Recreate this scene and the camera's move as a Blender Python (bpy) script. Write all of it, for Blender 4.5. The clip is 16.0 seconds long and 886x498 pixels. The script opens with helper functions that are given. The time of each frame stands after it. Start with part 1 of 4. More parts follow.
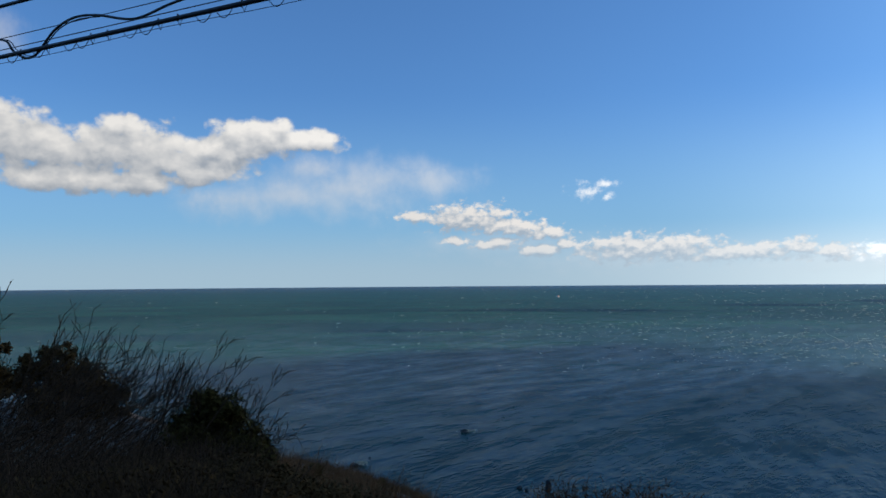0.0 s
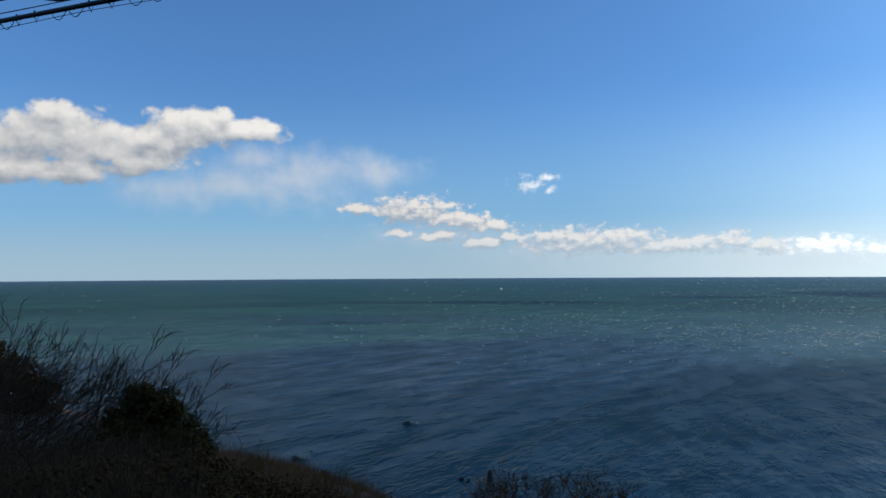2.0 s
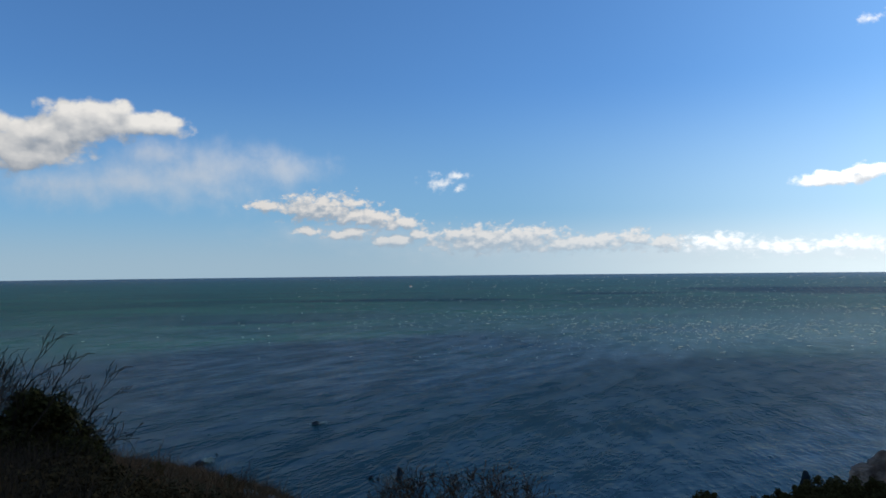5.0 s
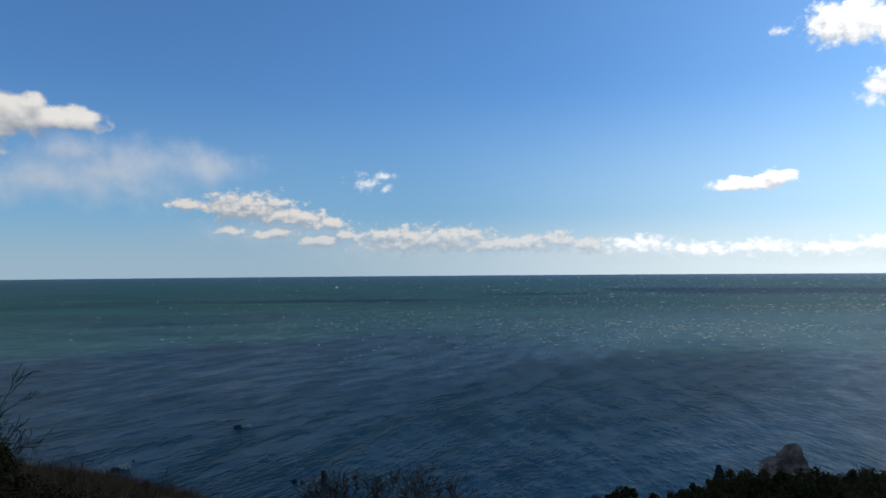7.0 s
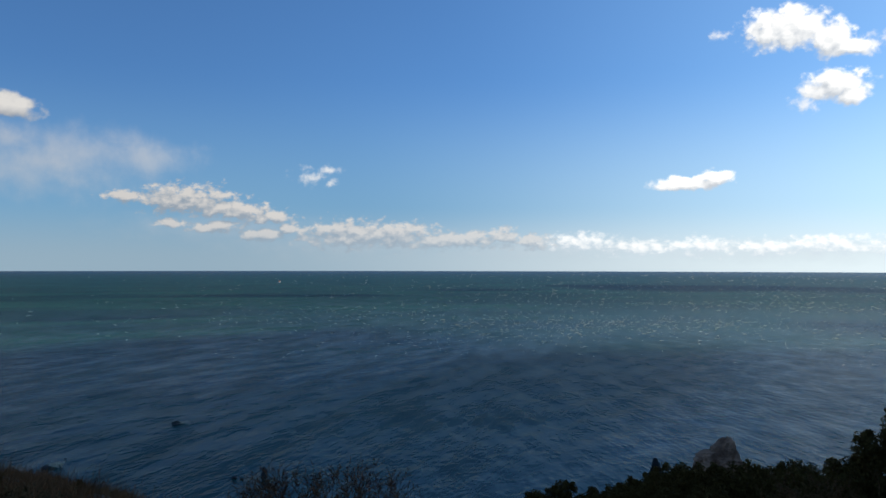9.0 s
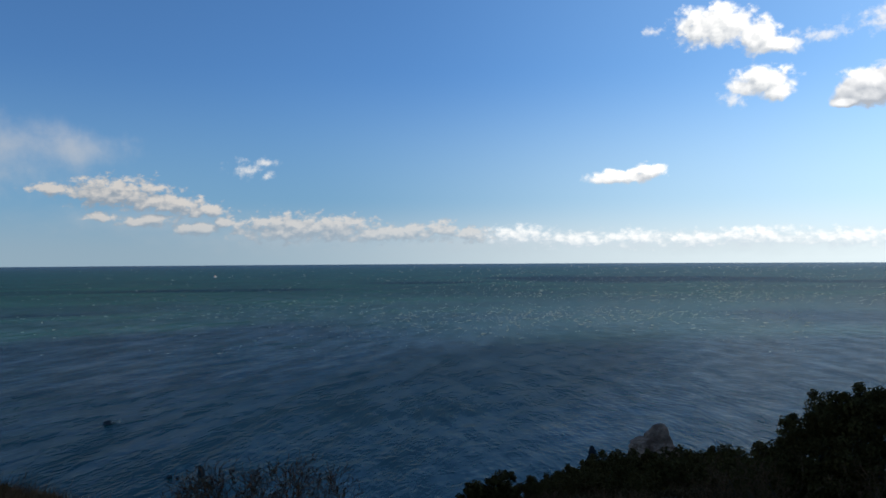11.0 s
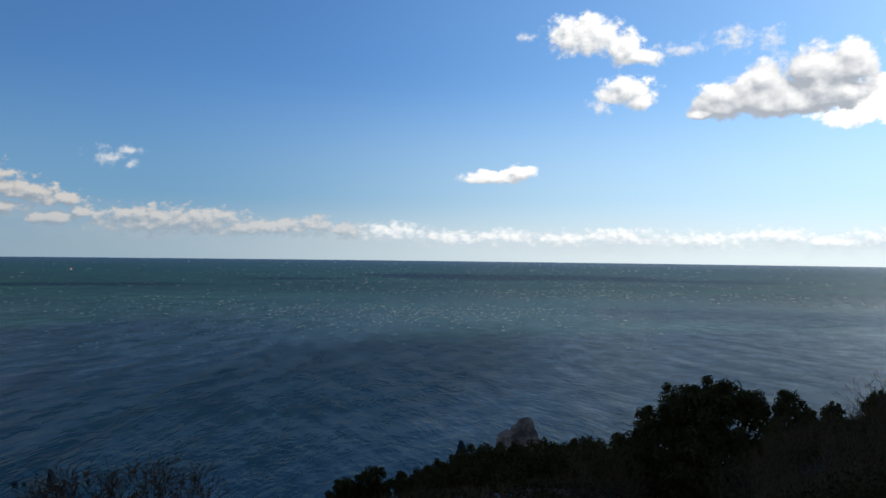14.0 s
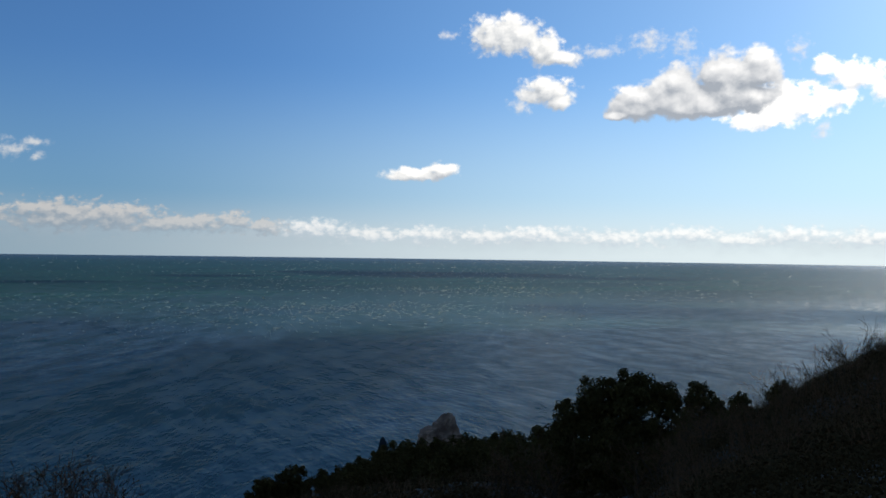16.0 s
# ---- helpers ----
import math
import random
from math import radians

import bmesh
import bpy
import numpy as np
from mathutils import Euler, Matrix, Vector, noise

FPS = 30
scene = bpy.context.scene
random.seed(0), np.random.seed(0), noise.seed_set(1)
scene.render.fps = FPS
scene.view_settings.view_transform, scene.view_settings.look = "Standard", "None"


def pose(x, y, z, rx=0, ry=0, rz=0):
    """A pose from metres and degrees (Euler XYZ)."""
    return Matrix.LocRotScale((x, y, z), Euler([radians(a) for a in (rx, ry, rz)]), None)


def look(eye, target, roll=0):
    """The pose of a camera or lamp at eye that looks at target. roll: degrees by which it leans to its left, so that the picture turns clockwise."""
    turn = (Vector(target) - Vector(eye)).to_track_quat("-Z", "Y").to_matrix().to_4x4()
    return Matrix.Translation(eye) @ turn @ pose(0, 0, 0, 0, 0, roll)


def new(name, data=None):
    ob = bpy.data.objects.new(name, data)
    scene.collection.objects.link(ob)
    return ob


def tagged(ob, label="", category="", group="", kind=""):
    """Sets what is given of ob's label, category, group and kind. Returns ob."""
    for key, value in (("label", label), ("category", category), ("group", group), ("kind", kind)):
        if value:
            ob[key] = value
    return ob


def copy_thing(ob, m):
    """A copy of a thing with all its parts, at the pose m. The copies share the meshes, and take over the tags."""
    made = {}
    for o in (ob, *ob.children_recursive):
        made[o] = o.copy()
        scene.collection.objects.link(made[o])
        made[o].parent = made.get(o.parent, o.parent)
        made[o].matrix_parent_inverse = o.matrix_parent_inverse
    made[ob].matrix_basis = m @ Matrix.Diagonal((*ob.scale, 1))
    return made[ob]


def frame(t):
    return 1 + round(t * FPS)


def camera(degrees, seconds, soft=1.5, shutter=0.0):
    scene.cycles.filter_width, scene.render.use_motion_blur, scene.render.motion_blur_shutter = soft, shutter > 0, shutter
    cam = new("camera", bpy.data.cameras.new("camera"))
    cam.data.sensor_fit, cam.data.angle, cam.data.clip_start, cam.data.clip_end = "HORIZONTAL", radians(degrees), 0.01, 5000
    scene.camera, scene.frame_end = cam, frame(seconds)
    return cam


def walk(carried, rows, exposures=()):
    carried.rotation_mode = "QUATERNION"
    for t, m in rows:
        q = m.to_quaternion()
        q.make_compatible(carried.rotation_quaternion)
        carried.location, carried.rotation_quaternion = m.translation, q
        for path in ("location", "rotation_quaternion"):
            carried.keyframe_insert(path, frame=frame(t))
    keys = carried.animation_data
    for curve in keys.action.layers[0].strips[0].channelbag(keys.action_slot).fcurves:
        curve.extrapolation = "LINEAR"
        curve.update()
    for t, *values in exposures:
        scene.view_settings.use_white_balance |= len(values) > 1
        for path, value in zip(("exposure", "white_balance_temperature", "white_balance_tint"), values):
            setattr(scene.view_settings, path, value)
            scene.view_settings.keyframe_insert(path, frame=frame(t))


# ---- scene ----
cam = camera(59.05, 16.0, soft=1.6)
PATH = [
    (0.0, pose(0.000, 0.000, 35.000, 92.334, 0.421, 0.017)),
    (0.5, pose(0.005, 0.002, 34.996, 92.213, 0.534, -0.760)),
    (1.0, pose(0.012, 0.003, 34.993, 92.009, 0.344, -1.594)),
    (1.5, pose(0.021, 0.005, 34.992, 91.866, 0.134, -2.604)),
    (2.0, pose(0.031, 0.007, 34.991, 91.744, 0.315, -4.114)),
    (2.5, pose(0.042, 0.009, 34.991, 91.479, 0.731, -5.658)),
    (3.0, pose(0.055, 0.010, 34.992, 91.227, 0.724, -7.086)),
    (3.5, pose(0.068, 0.012, 34.993, 91.227, 0.677, -8.083)),
    (4.0, pose(0.082, 0.014, 34.995, 91.374, 0.578, -8.946)),
    (6.5, pose(0.156, 0.022, 35.007, 91.612, 0.538, -14.508)),
    (7.0, pose(0.170, 0.024, 35.009, 91.545, 0.441, -16.089)),
    (7.5, pose(0.184, 0.026, 35.011, 91.375, 0.704, -16.986)),
    (8.0, pose(0.197, 0.027, 35.012, 91.207, 0.453, -17.989)),
    (10.5, pose(0.244, 0.036, 35.011, 91.024, 0.186, -23.369)),
    (11.0, pose(0.248, 0.038, 35.008, 90.685, 0.323, -24.575)),
    (11.5, pose(0.251, 0.040, 35.004, 90.536, -0.347, -26.167)),
    (12.0, pose(0.251, 0.042, 34.998, 90.557, -0.232, -27.808)),
    (12.5, pose(0.249, 0.043, 34.992, 90.601, -0.434, -29.311)),
    (13.0, pose(0.245, 0.045, 34.984, 90.543, -0.624, -30.721)),
    (13.5, pose(0.237, 0.047, 34.974, 90.458, -0.666, -32.236)),
    (14.0, pose(0.227, 0.049, 34.962, 90.474, -0.695, -33.779)),
    (14.5, pose(0.214, 0.051, 34.949, 90.453, -0.841, -35.397)),
    (15.0, pose(0.197, 0.053, 34.934, 90.416, -0.727, -36.947)),
    (15.5, pose(0.177, 0.055, 34.917, 90.358, -1.239, -38.325)),
    (16.0, pose(0.153, 0.057, 34.898, 90.332, -0.792, -39.509)),
]
walk(cam, PATH, [(0.0, 0.08), (4.0, 0.0), (8.0, -0.14), (10.5, -0.25), (12.0, -0.25), (14.0, -0.31), (16.0, -0.43)])

# ---- world, sun ----
SUN_AZ, SUN_EL = 78.0, 28.0
EYE = 35.0

# clouds: azimuth, elevation, half width, half height, in degrees
A_CLOUD = [(-27.7, 9.05, 4.23, 1.76), (-21.9, 8.79, 5.35, 1.84), (-17.4, 8.05, 3.6, 1.15), (-13.6, 10.10, 3.33, 1.29), (-15.8, 9.2, 2.6, 1.1),
           (-9.8, 10.17, 2.3, 0.82), (-22.4, 10.64, 1.59, 0.75), (-29.7, 10.32, 2.19, 1.26), (-26.4, 7.05, 3.6, 1.05), (-34.1, 8.69, 4.27, 2.06), (-11.9, 11.0, 1.1, 0.6), (-21.5, 7.0, 5.0, 0.8)]
VEIL = [(-6.8, 6.72, 6.8, 2.3), (-14.8, 5.80, 4.2, 1.4), (-1.0, 7.34, 4.0, 1.4), (-9.2, 8.11, 3.4, 1.2), (-4.0, 7.4, 4.5, 1.5), (-11.0, 6.2, 5.0, 1.5), (-30.5, 15.8, 2.0, 1.5)]
WISP = [(10.5, 6.40, 1.28, 0.61), (11.8, 6.85, 1.11, 0.28), (11.9, 6.00, 0.48, 0.36), (39.7, 15.65, 0.62, 0.37), (50.6, 14.37, 1.9, 0.45),
        (54.1, 14.86, 1.7, 0.85), (56.5, 14.54, 0.9, 1.0), (63.9, 13.80, 0.69, 0.83), (45.0, 10.83, 0.9, 0.66), (65.3, 8.38, 0.6, 0.7), (48.9, 14.0, 1.0, 0.7)]
LOW_A = [(1.9, 4.55, 2.90, 1.0), (5.0, 3.90, 2.47, 0.70), (7.5, 3.45, 1.63, 0.49), (-2.0, 4.66, 1.57, 0.32), (1.0, 2.9, 0.9, 0.3), (3.6, 2.6, 1.3, 0.36),
         (7.2, 2.16, 1.5, 0.45), (13.3, 2.22, 3.33, 0.97), (16.7, 2.23, 2.66, 0.87), (20.1, 1.81, 2.56, 0.6),
         (22.2, 1.85, 1.42, 0.6), (24.5, 2.06, 1.20, 0.68), (26.5, 1.72, 1.5, 0.5), (9.0, 2.6, 0.8, 0.4), (4.6, 2.9, 1.2, 0.3)]
LOW_B = [(30.3, 1.66, 2.4, 0.6), (34.4, 1.23, 2.4, 0.55), (38.3, 1.29, 2.4, 0.6), (42.6, 1.19, 2.4, 0.5), (46.5, 1.40, 3.2, 0.6),
         (52.4, 1.21, 3.8, 0.55), (56.8, 1.52, 2.4, 0.55), (60.3, 1.18, 3.0, 0.45), (63.8, 1.54, 2.4, 0.55), (67.8, 1.36, 2.8, 0.5),
         (73.0, 1.38, 3.8, 0.5), (80.0, 1.38, 5.0, 0.5)]
LOW_HAZE = [(4.0, 2.6, 6.5, 1.0), (14.0, 1.6, 9.0, 1.1), (28.0, 1.2, 9.0, 0.9), (45.0, 1.0, 14.0, 0.8), (66.0, 1.0, 14.0, 0.8)]
PUFF = [(37.6, 5.78, 2.4, 0.48), (39.4, 6.12, 1.2, 0.5), (36.2, 5.56, 1.07, 0.33), (43.9, 15.66, 2.72, 1.40), (46.6, 14.74, 1.43, 1.15),
        (47.8, 14.06, 1.42, 0.57), (46.8, 11.81, 2.12, 1.0), (47.8, 11.01, 1.01, 0.66)]
HEAP_A = [(53.4, 10.75, 2.1, 1.25), (56.1, 11.35, 2.7, 1.55), (59.3, 12.2, 2.9, 1.7), (61.4, 12.75, 1.5, 1.35), (57.2, 10.5, 2.8, 1.0), (60.0, 10.9, 2.4, 1.2), (51.9, 9.94, 0.9, 0.36)]
HEAP_B = [(63.0, 10.3, 3.4, 1.3), (61.5, 9.4, 2.2, 0.75), (65.6, 12.58, 0.9, 0.67), (67.2, 11.83, 1.7, 0.9), (70.5, 11.24, 2.3, 1.42), (66.2, 10.5, 1.4, 0.6)]


class Net:
    """A node tree with short calls for its nodes."""

    def __init__(self, tree):
        self.tree = tree

    def node(self, kind, **props):
        n = self.tree.nodes.new(kind)
        for key, value in props.items():
            if key == "operation":
                n.operation = value
            elif key == "data_type":
                n.data_type = value
            elif key == "interpolation_type":
                n.interpolation_type = value
        return n

    def put(self, socket, value):
        if isinstance(value, bpy.types.NodeSocket):
            self.tree.links.new(value, socket)
        else:
            socket.default_value = value

    def math(self, op, a, b=0.0, clamp=False):
        n = self.node("ShaderNodeMath", operation=op)
        n.use_clamp = clamp
        self.put(n.inputs[0], a), self.put(n.inputs[1], b)
        return n.outputs[0]

    def vec(self, op, a, b=(0, 0, 0)):
        n = self.node("ShaderNodeVectorMath", operation=op)
        self.put(n.inputs[0], a)
        if op == "SCALE":
            self.put(n.inputs["Scale"], b)
        elif op != "LENGTH":
            self.put(n.inputs[1], b)
        return n.outputs["Value" if op in ("LENGTH", "DOT_PRODUCT") else "Vector"]

    def ramp(self, value, lo, hi, to_lo=0.0, to_hi=1.0, smooth=True):
        n = self.node("ShaderNodeMapRange", interpolation_type="SMOOTHSTEP" if smooth else "LINEAR")
        for k, v in zip(("Value", "From Min", "From Max", "To Min", "To Max"), (value, lo, hi, to_lo, to_hi)):
            self.put(n.inputs[k], v)
        return n.outputs[0]

    def noise(self, vector, scale, detail=4.0, rough=0.55, distort=0.0, space="3D"):
        n = self.node("ShaderNodeTexNoise")
        n.noise_dimensions = space
        self.put(n.inputs["Vector"], vector)
        n.inputs["Scale"].default_value, n.inputs["Detail"].default_value = scale, detail
        n.inputs["Roughness"].default_value, n.inputs["Distortion"].default_value = rough, distort
        return n.outputs[0]

    def mix(self, fac, a, b):
        n = self.tree.nodes.new("ShaderNodeMix")
        n.data_type = "RGBA"
        self.put(n.inputs[0], fac), self.put(n.inputs[6], a), self.put(n.inputs[7], b)
        return n.outputs[2]


def cloud_group(name, ellipses, scale, amp, tall, lo, hi, puff=1.0, core=0.6):
    """Density of a cloud deck: a union of ellipses in azimuth and elevation, swollen by round puffs and torn by noise."""
    tree = bpy.data.node_groups.new(name, "ShaderNodeTree")
    tree.interface.new_socket("Place", in_out="INPUT", socket_type="NodeSocketVector")
    tree.interface.new_socket("Raw", in_out="OUTPUT", socket_type="NodeSocketFloat")
    tree.interface.new_socket("Alpha", in_out="OUTPUT", socket_type="NodeSocketFloat")
    net, start, end = Net(tree), tree.nodes.new("NodeGroupInput"), tree.nodes.new("NodeGroupOutput")
    place, best = start.outputs[0], None
    for az, el, w, h in ellipses:
        far = net.vec("LENGTH", net.vec("MULTIPLY", net.vec("SUBTRACT", place, (az, el, 0)), (1 / w, 1 / h, 0)))
        if best is None:
            best = far
        else:
            n = net.node("ShaderNodeMath", operation="SMOOTH_MIN")
            net.put(n.inputs[0], best), net.put(n.inputs[1], far), net.put(n.inputs[2], 0.35)
            best = n.outputs[0]
    wide = net.vec("MULTIPLY", place, (1, tall, 1))
    torn = net.noise(wide, scale * 1.2, 6.0, 0.58, 0.0, "2D")
    cell = net.tree.nodes.new("ShaderNodeTexVoronoi")
    cell.voronoi_dimensions, cell.feature, cell.normalize = "2D", "F1", True
    cell.inputs["Scale"].default_value, cell.inputs["Detail"].default_value, cell.inputs["Roughness"].default_value = scale * 1.15, 2.0, 0.5
    swirl = net.math("MULTIPLY", net.math("SUBTRACT", torn, 0.5), 0.5 / scale)
    net.put(cell.inputs["Vector"], net.vec("ADD", wide, swirl))
    puffs = net.math("MULTIPLY", net.math("SUBTRACT", 0.40, cell.outputs["Distance"]), amp * 0.95 * puff)
    inside = net.math("SUBTRACT", 1.0, best)
    rough = net.math("MULTIPLY", net.math("SUBTRACT", torn, 0.5), amp)
    raw = net.math("ADD", net.math("ADD", inside, rough), puffs)
    body = net.math("MINIMUM", net.math("MAXIMUM", inside, -0.4), core)
    net.put(end.inputs[0], net.math("ADD", body, net.math("ADD", net.math("MULTIPLY", rough, 0.45), puffs)))
    net.put(end.inputs[1], net.ramp(raw, lo, hi))
    return tree


def make_world():
    world = bpy.data.worlds.new("sky")
    scene.world = world
    world.use_nodes = True
    tree = world.node_tree
    tree.nodes.clear()
    net = Net(tree)
    coord = tree.nodes.new("ShaderNodeTexCoord").outputs["Generated"]
    parts = tree.nodes.new("ShaderNodeSeparateXYZ")
    net.put(parts.inputs[0], coord)
    x, y, z = parts.outputs
    up = tree.nodes.new("ShaderNodeCombineXYZ")
    net.put(up.inputs[0], x), net.put(up.inputs[1], y), net.put(up.inputs[2], net.math("ADD", net.math("MULTIPLY", net.math("MAXIMUM", z, 0.0), 0.9), 0.10))
    sky = tree.nodes.new("ShaderNodeTexSky")
    sky.sky_type, sky.sun_disc = "NISHITA", False
    sky.sun_elevation, sky.sun_rotation = radians(SUN_EL), radians(SUN_AZ)
    sky.air_density, sky.dust_density, sky.ozone_density, sky.altitude = 1.0, 0.25, 3.0, 30.0
    net.put(sky.inputs[0], up.outputs[0])
    az = net.math("MULTIPLY", net.math("ARCTAN2", x, y), 57.2958)
    el = net.math("MULTIPLY", net.math("ARCSINE", z), 57.2958)
    place = tree.nodes.new("ShaderNodeCombineXYZ")
    net.put(place.inputs[0], az), net.put(place.inputs[1], el)
    place = place.outputs[0]
    toward = Vector((math.sin(radians(SUN_AZ)) * math.cos(radians(SUN_EL)), math.cos(radians(SUN_AZ)) * math.cos(radians(SUN_EL)), math.sin(radians(SUN_EL))))
    near_sun = net.vec("DOT_PRODUCT", coord, tuple(toward))
    colour = net.vec("MULTIPLY", sky.outputs[0], net.mix(net.ramp(near_sun, 0.56, 1.0), (0.64, 1.0, 1.34, 1), (1.10, 1.45, 1.66, 1)))
    colour = net.vec("SCALE", colour, net.ramp(near_sun, -0.3, 0.4, 1.16, 1.0))
    pale = net.mix(net.ramp(near_sun, 0.40, 1.0), (2.4, 4.5, 6.2, 1), (9.5, 12.2, 13.2, 1))
    colour = net.mix(net.ramp(el, 0.0, 14.0, 0.85, 0.0), colour, pale)
    mist = net.mix(net.ramp(near_sun, 0.2, 1.0), (3.9, 5.0, 5.8, 1), (12.0, 12.6, 12.4, 1))
    colour = net.mix(net.ramp(el, 0.0, 4.5, 0.7, 0.0), colour, mist)

    def lay(colour, group, shift, dark, light, lo, hi, cover):
        a, b = (tree.nodes.new("ShaderNodeGroup") for _ in range(2))
        a.node_tree = b.node_tree = group
        net.put(a.inputs[0], place)
        net.put(b.inputs[0], net.vec("ADD", place, shift))
        lit = net.ramp(net.math("SUBTRACT", a.outputs["Raw"], b.outputs["Raw"]), lo, hi, smooth=False)
        tone = net.mix(lit, dark, light)
        gain = net.ramp(near_sun, -0.3, 0.9, 0.85, 1.25)
        tone = net.vec("SCALE", tone, gain)
        return net.mix(net.math("MULTIPLY", a.outputs["Alpha"], cover), colour, tone)

    haze = net.ramp(el, 0.2, 4.0, 0.5, 1.0)
    colour = lay(colour, cloud_group("veil", VEIL, 0.36, 1.5, 0.9, -0.35, 1.45, 0.4), (0.3, 0.5, 0), (5.4, 5.9, 6.6, 1), (7.4, 7.3, 7.2, 1), -0.5, 0.4, 0.58)
    colour = lay(colour, cloud_group("low_haze", LOW_HAZE, 0.5, 1.2, 1.6, -0.5, 1.3, 0.3), (0.3, 0.5, 0), (4.6, 5.3, 6.0, 1), (6.0, 6.4, 6.8, 1), -0.5, 0.4, 0.32)
    colour = lay(colour, cloud_group("low_west", LOW_A, 1.05, 1.7, 1.5, -0.2, 0.55), (0.18, 0.48, 0), (3.4, 4.1, 4.9, 1), (7.3, 7.1, 6.9, 1), -0.35, 0.65, haze)
    colour = lay(colour, cloud_group("low_east", LOW_B, 1.2, 1.7, 1.5, -0.35, 0.95), (0.18, 0.40, 0), (6.3, 7.1, 7.9, 1), (12.2, 11.8, 11.3, 1), -0.35, 0.7, haze)
    colour = lay(colour, cloud_group("bank", A_CLOUD, 0.5, 1.25, 1.3, -0.15, 0.4, 1.0), (0.30, 0.95, 0), (3.0, 3.5, 4.2, 1), (8.7, 8.5, 8.2, 1), -0.65, 0.85, 1.0)
    colour = lay(colour, cloud_group("wisps", WISP, 1.1, 2.8, 1.2, -0.15, 1.4, 0.3), (0.2, 0.3, 0), (7.0, 7.4, 7.8, 1), (9.8, 9.6, 9.3, 1), -0.6, 0.4, 0.74)
    colour = lay(colour, cloud_group("puffs", PUFF, 0.8, 1.05, 1.2, -0.1, 0.45), (0.3, 0.45, 0), (5.6, 6.0, 6.5, 1), (12.2, 12.0, 11.6, 1), -0.4, 0.5, 1.0)
    colour = lay(colour, cloud_group("heap_lit", HEAP_B, 0.75, 1.25, 1.2, -0.1, 0.4), (0.5, 0.45, 0), (9.0, 9.2, 9.5, 1), (14.0, 13.7, 13.3, 1), -0.6, 0.1, 1.0)
    colour = lay(colour, cloud_group("heap", HEAP_A, 0.5, 1.0, 1.2, -0.1, 0.25, 0.7, 0.5), (0.30, 0.62, 0), (4.3, 4.7, 5.3, 1), (13.8, 13.5, 13.1, 1), -0.2, 0.66, 1.0)
    back, out = tree.nodes.new("ShaderNodeBackground"), tree.nodes.new("ShaderNodeOutputWorld")
    net.put(back.inputs[0], colour)
    back.inputs[1].default_value = 0.1
    tree.links.new(back.outputs[0], out.inputs[0])
    return toward


SUNWARD = make_world()
sun = new("sun", bpy.data.lights.new("sun", "SUN"))
sun.data.energy, sun.data.angle, sun.data.color = 4.2, radians(0.6), (1.0, 0.94, 0.86)
sun.matrix_world = look((0, 0, 200), Vector((0, 0, 200)) - SUNWARD)


# ---- materials ----
def material(name):
    mat = bpy.data.materials.new(name)
    mat.use_nodes = True
    net = Net(mat.node_tree)
    shader = mat.node_tree.nodes["Principled BSDF"]
    place = mat.node_tree.nodes.new("ShaderNodeTexCoord").outputs["Object"]
    return mat, net, shader, place


def bump(net, shader, height, strength, distance):
    n = net.tree.nodes.new("ShaderNodeBump")
    n.inputs["Strength"].default_value, n.inputs["Distance"].default_value = strength, distance
    net.put(n.inputs["Height"], height)
    net.tree.links.new(n.outputs[0], shader.inputs["Normal"])


def island(net):
    return net.tree.nodes.new("ShaderNodeNewGeometry").outputs["Random Per Island"]


def leaf_material(name, dark, light, rough=0.6, shine=0.07):
    mat, net, shader, place = material(name)
    tone = net.math("ADD", net.math("MULTIPLY", island(net), 0.6), net.math("MULTIPLY", net.noise(place, 0.9, 3), 0.4))
    net.put(shader.inputs["Base Color"], net.mix(tone, (*dark, 1), (*light, 1)))
    shader.inputs["Roughness"].default_value = rough
    shader.inputs["Specular IOR Level"].default_value = shine
    return mat


def bark_material(name, dark, light):
    mat, net, shader, place = material(name)
    grain = net.noise(net.vec("MULTIPLY", place, (9, 9, 1.5)), 2.0, 5)
    net.put(shader.inputs["Base Color"], net.mix(net.math("ADD", net.math("MULTIPLY", grain, 0.6), net.math("MULTIPLY", island(net), 0.4)), (*dark, 1), (*light, 1)))
    shader.inputs["Roughness"].default_value = 0.9
    shader.inputs["Specular IOR Level"].default_value = 0.1
    bump(net, shader, grain, 0.5, 0.02)
    return mat


def foam_material(name):
    """Froth: scatters light back and lets it through."""
    mat, net, shader, place = material(name)
    back, thin, both = (net.tree.nodes.new(k) for k in ("ShaderNodeBsdfDiffuse", "ShaderNodeBsdfTranslucent", "ShaderNodeMixShader"))
    tone = net.mix(island(net), (0.55, 0.50, 0.38, 1), (0.92, 0.83, 0.62, 1))
    for k, n in enumerate((back, thin)):
        net.put(n.inputs["Color"], tone)
        net.tree.links.new(n.outputs[0], both.inputs[k + 1])
    both.inputs[0].default_value = 0.5
    net.tree.links.new(both.outputs[0], net.tree.nodes["Material Output"].inputs["Surface"])
    net.tree.nodes.remove(shader)
    return mat


def soil_material():
    mat, net, shader, place = material("soil")
    big, fine = net.noise(place, 0.06, 4), net.noise(place, 2.5, 6, 0.7)
    tone = net.mix(net.ramp(big, 0.42, 0.6), (0.058, 0.043, 0.028, 1), (0.105, 0.080, 0.054, 1))
    tone = net.mix(net.ramp(fine, 0.45, 0.7), tone, (0.055, 0.041, 0.027, 1))
    net.put(shader.inputs["Base Color"], tone)
    shader.inputs["Roughness"].default_value = 0.95
    bump(net, shader, fine, 0.6, 0.15)
    return mat


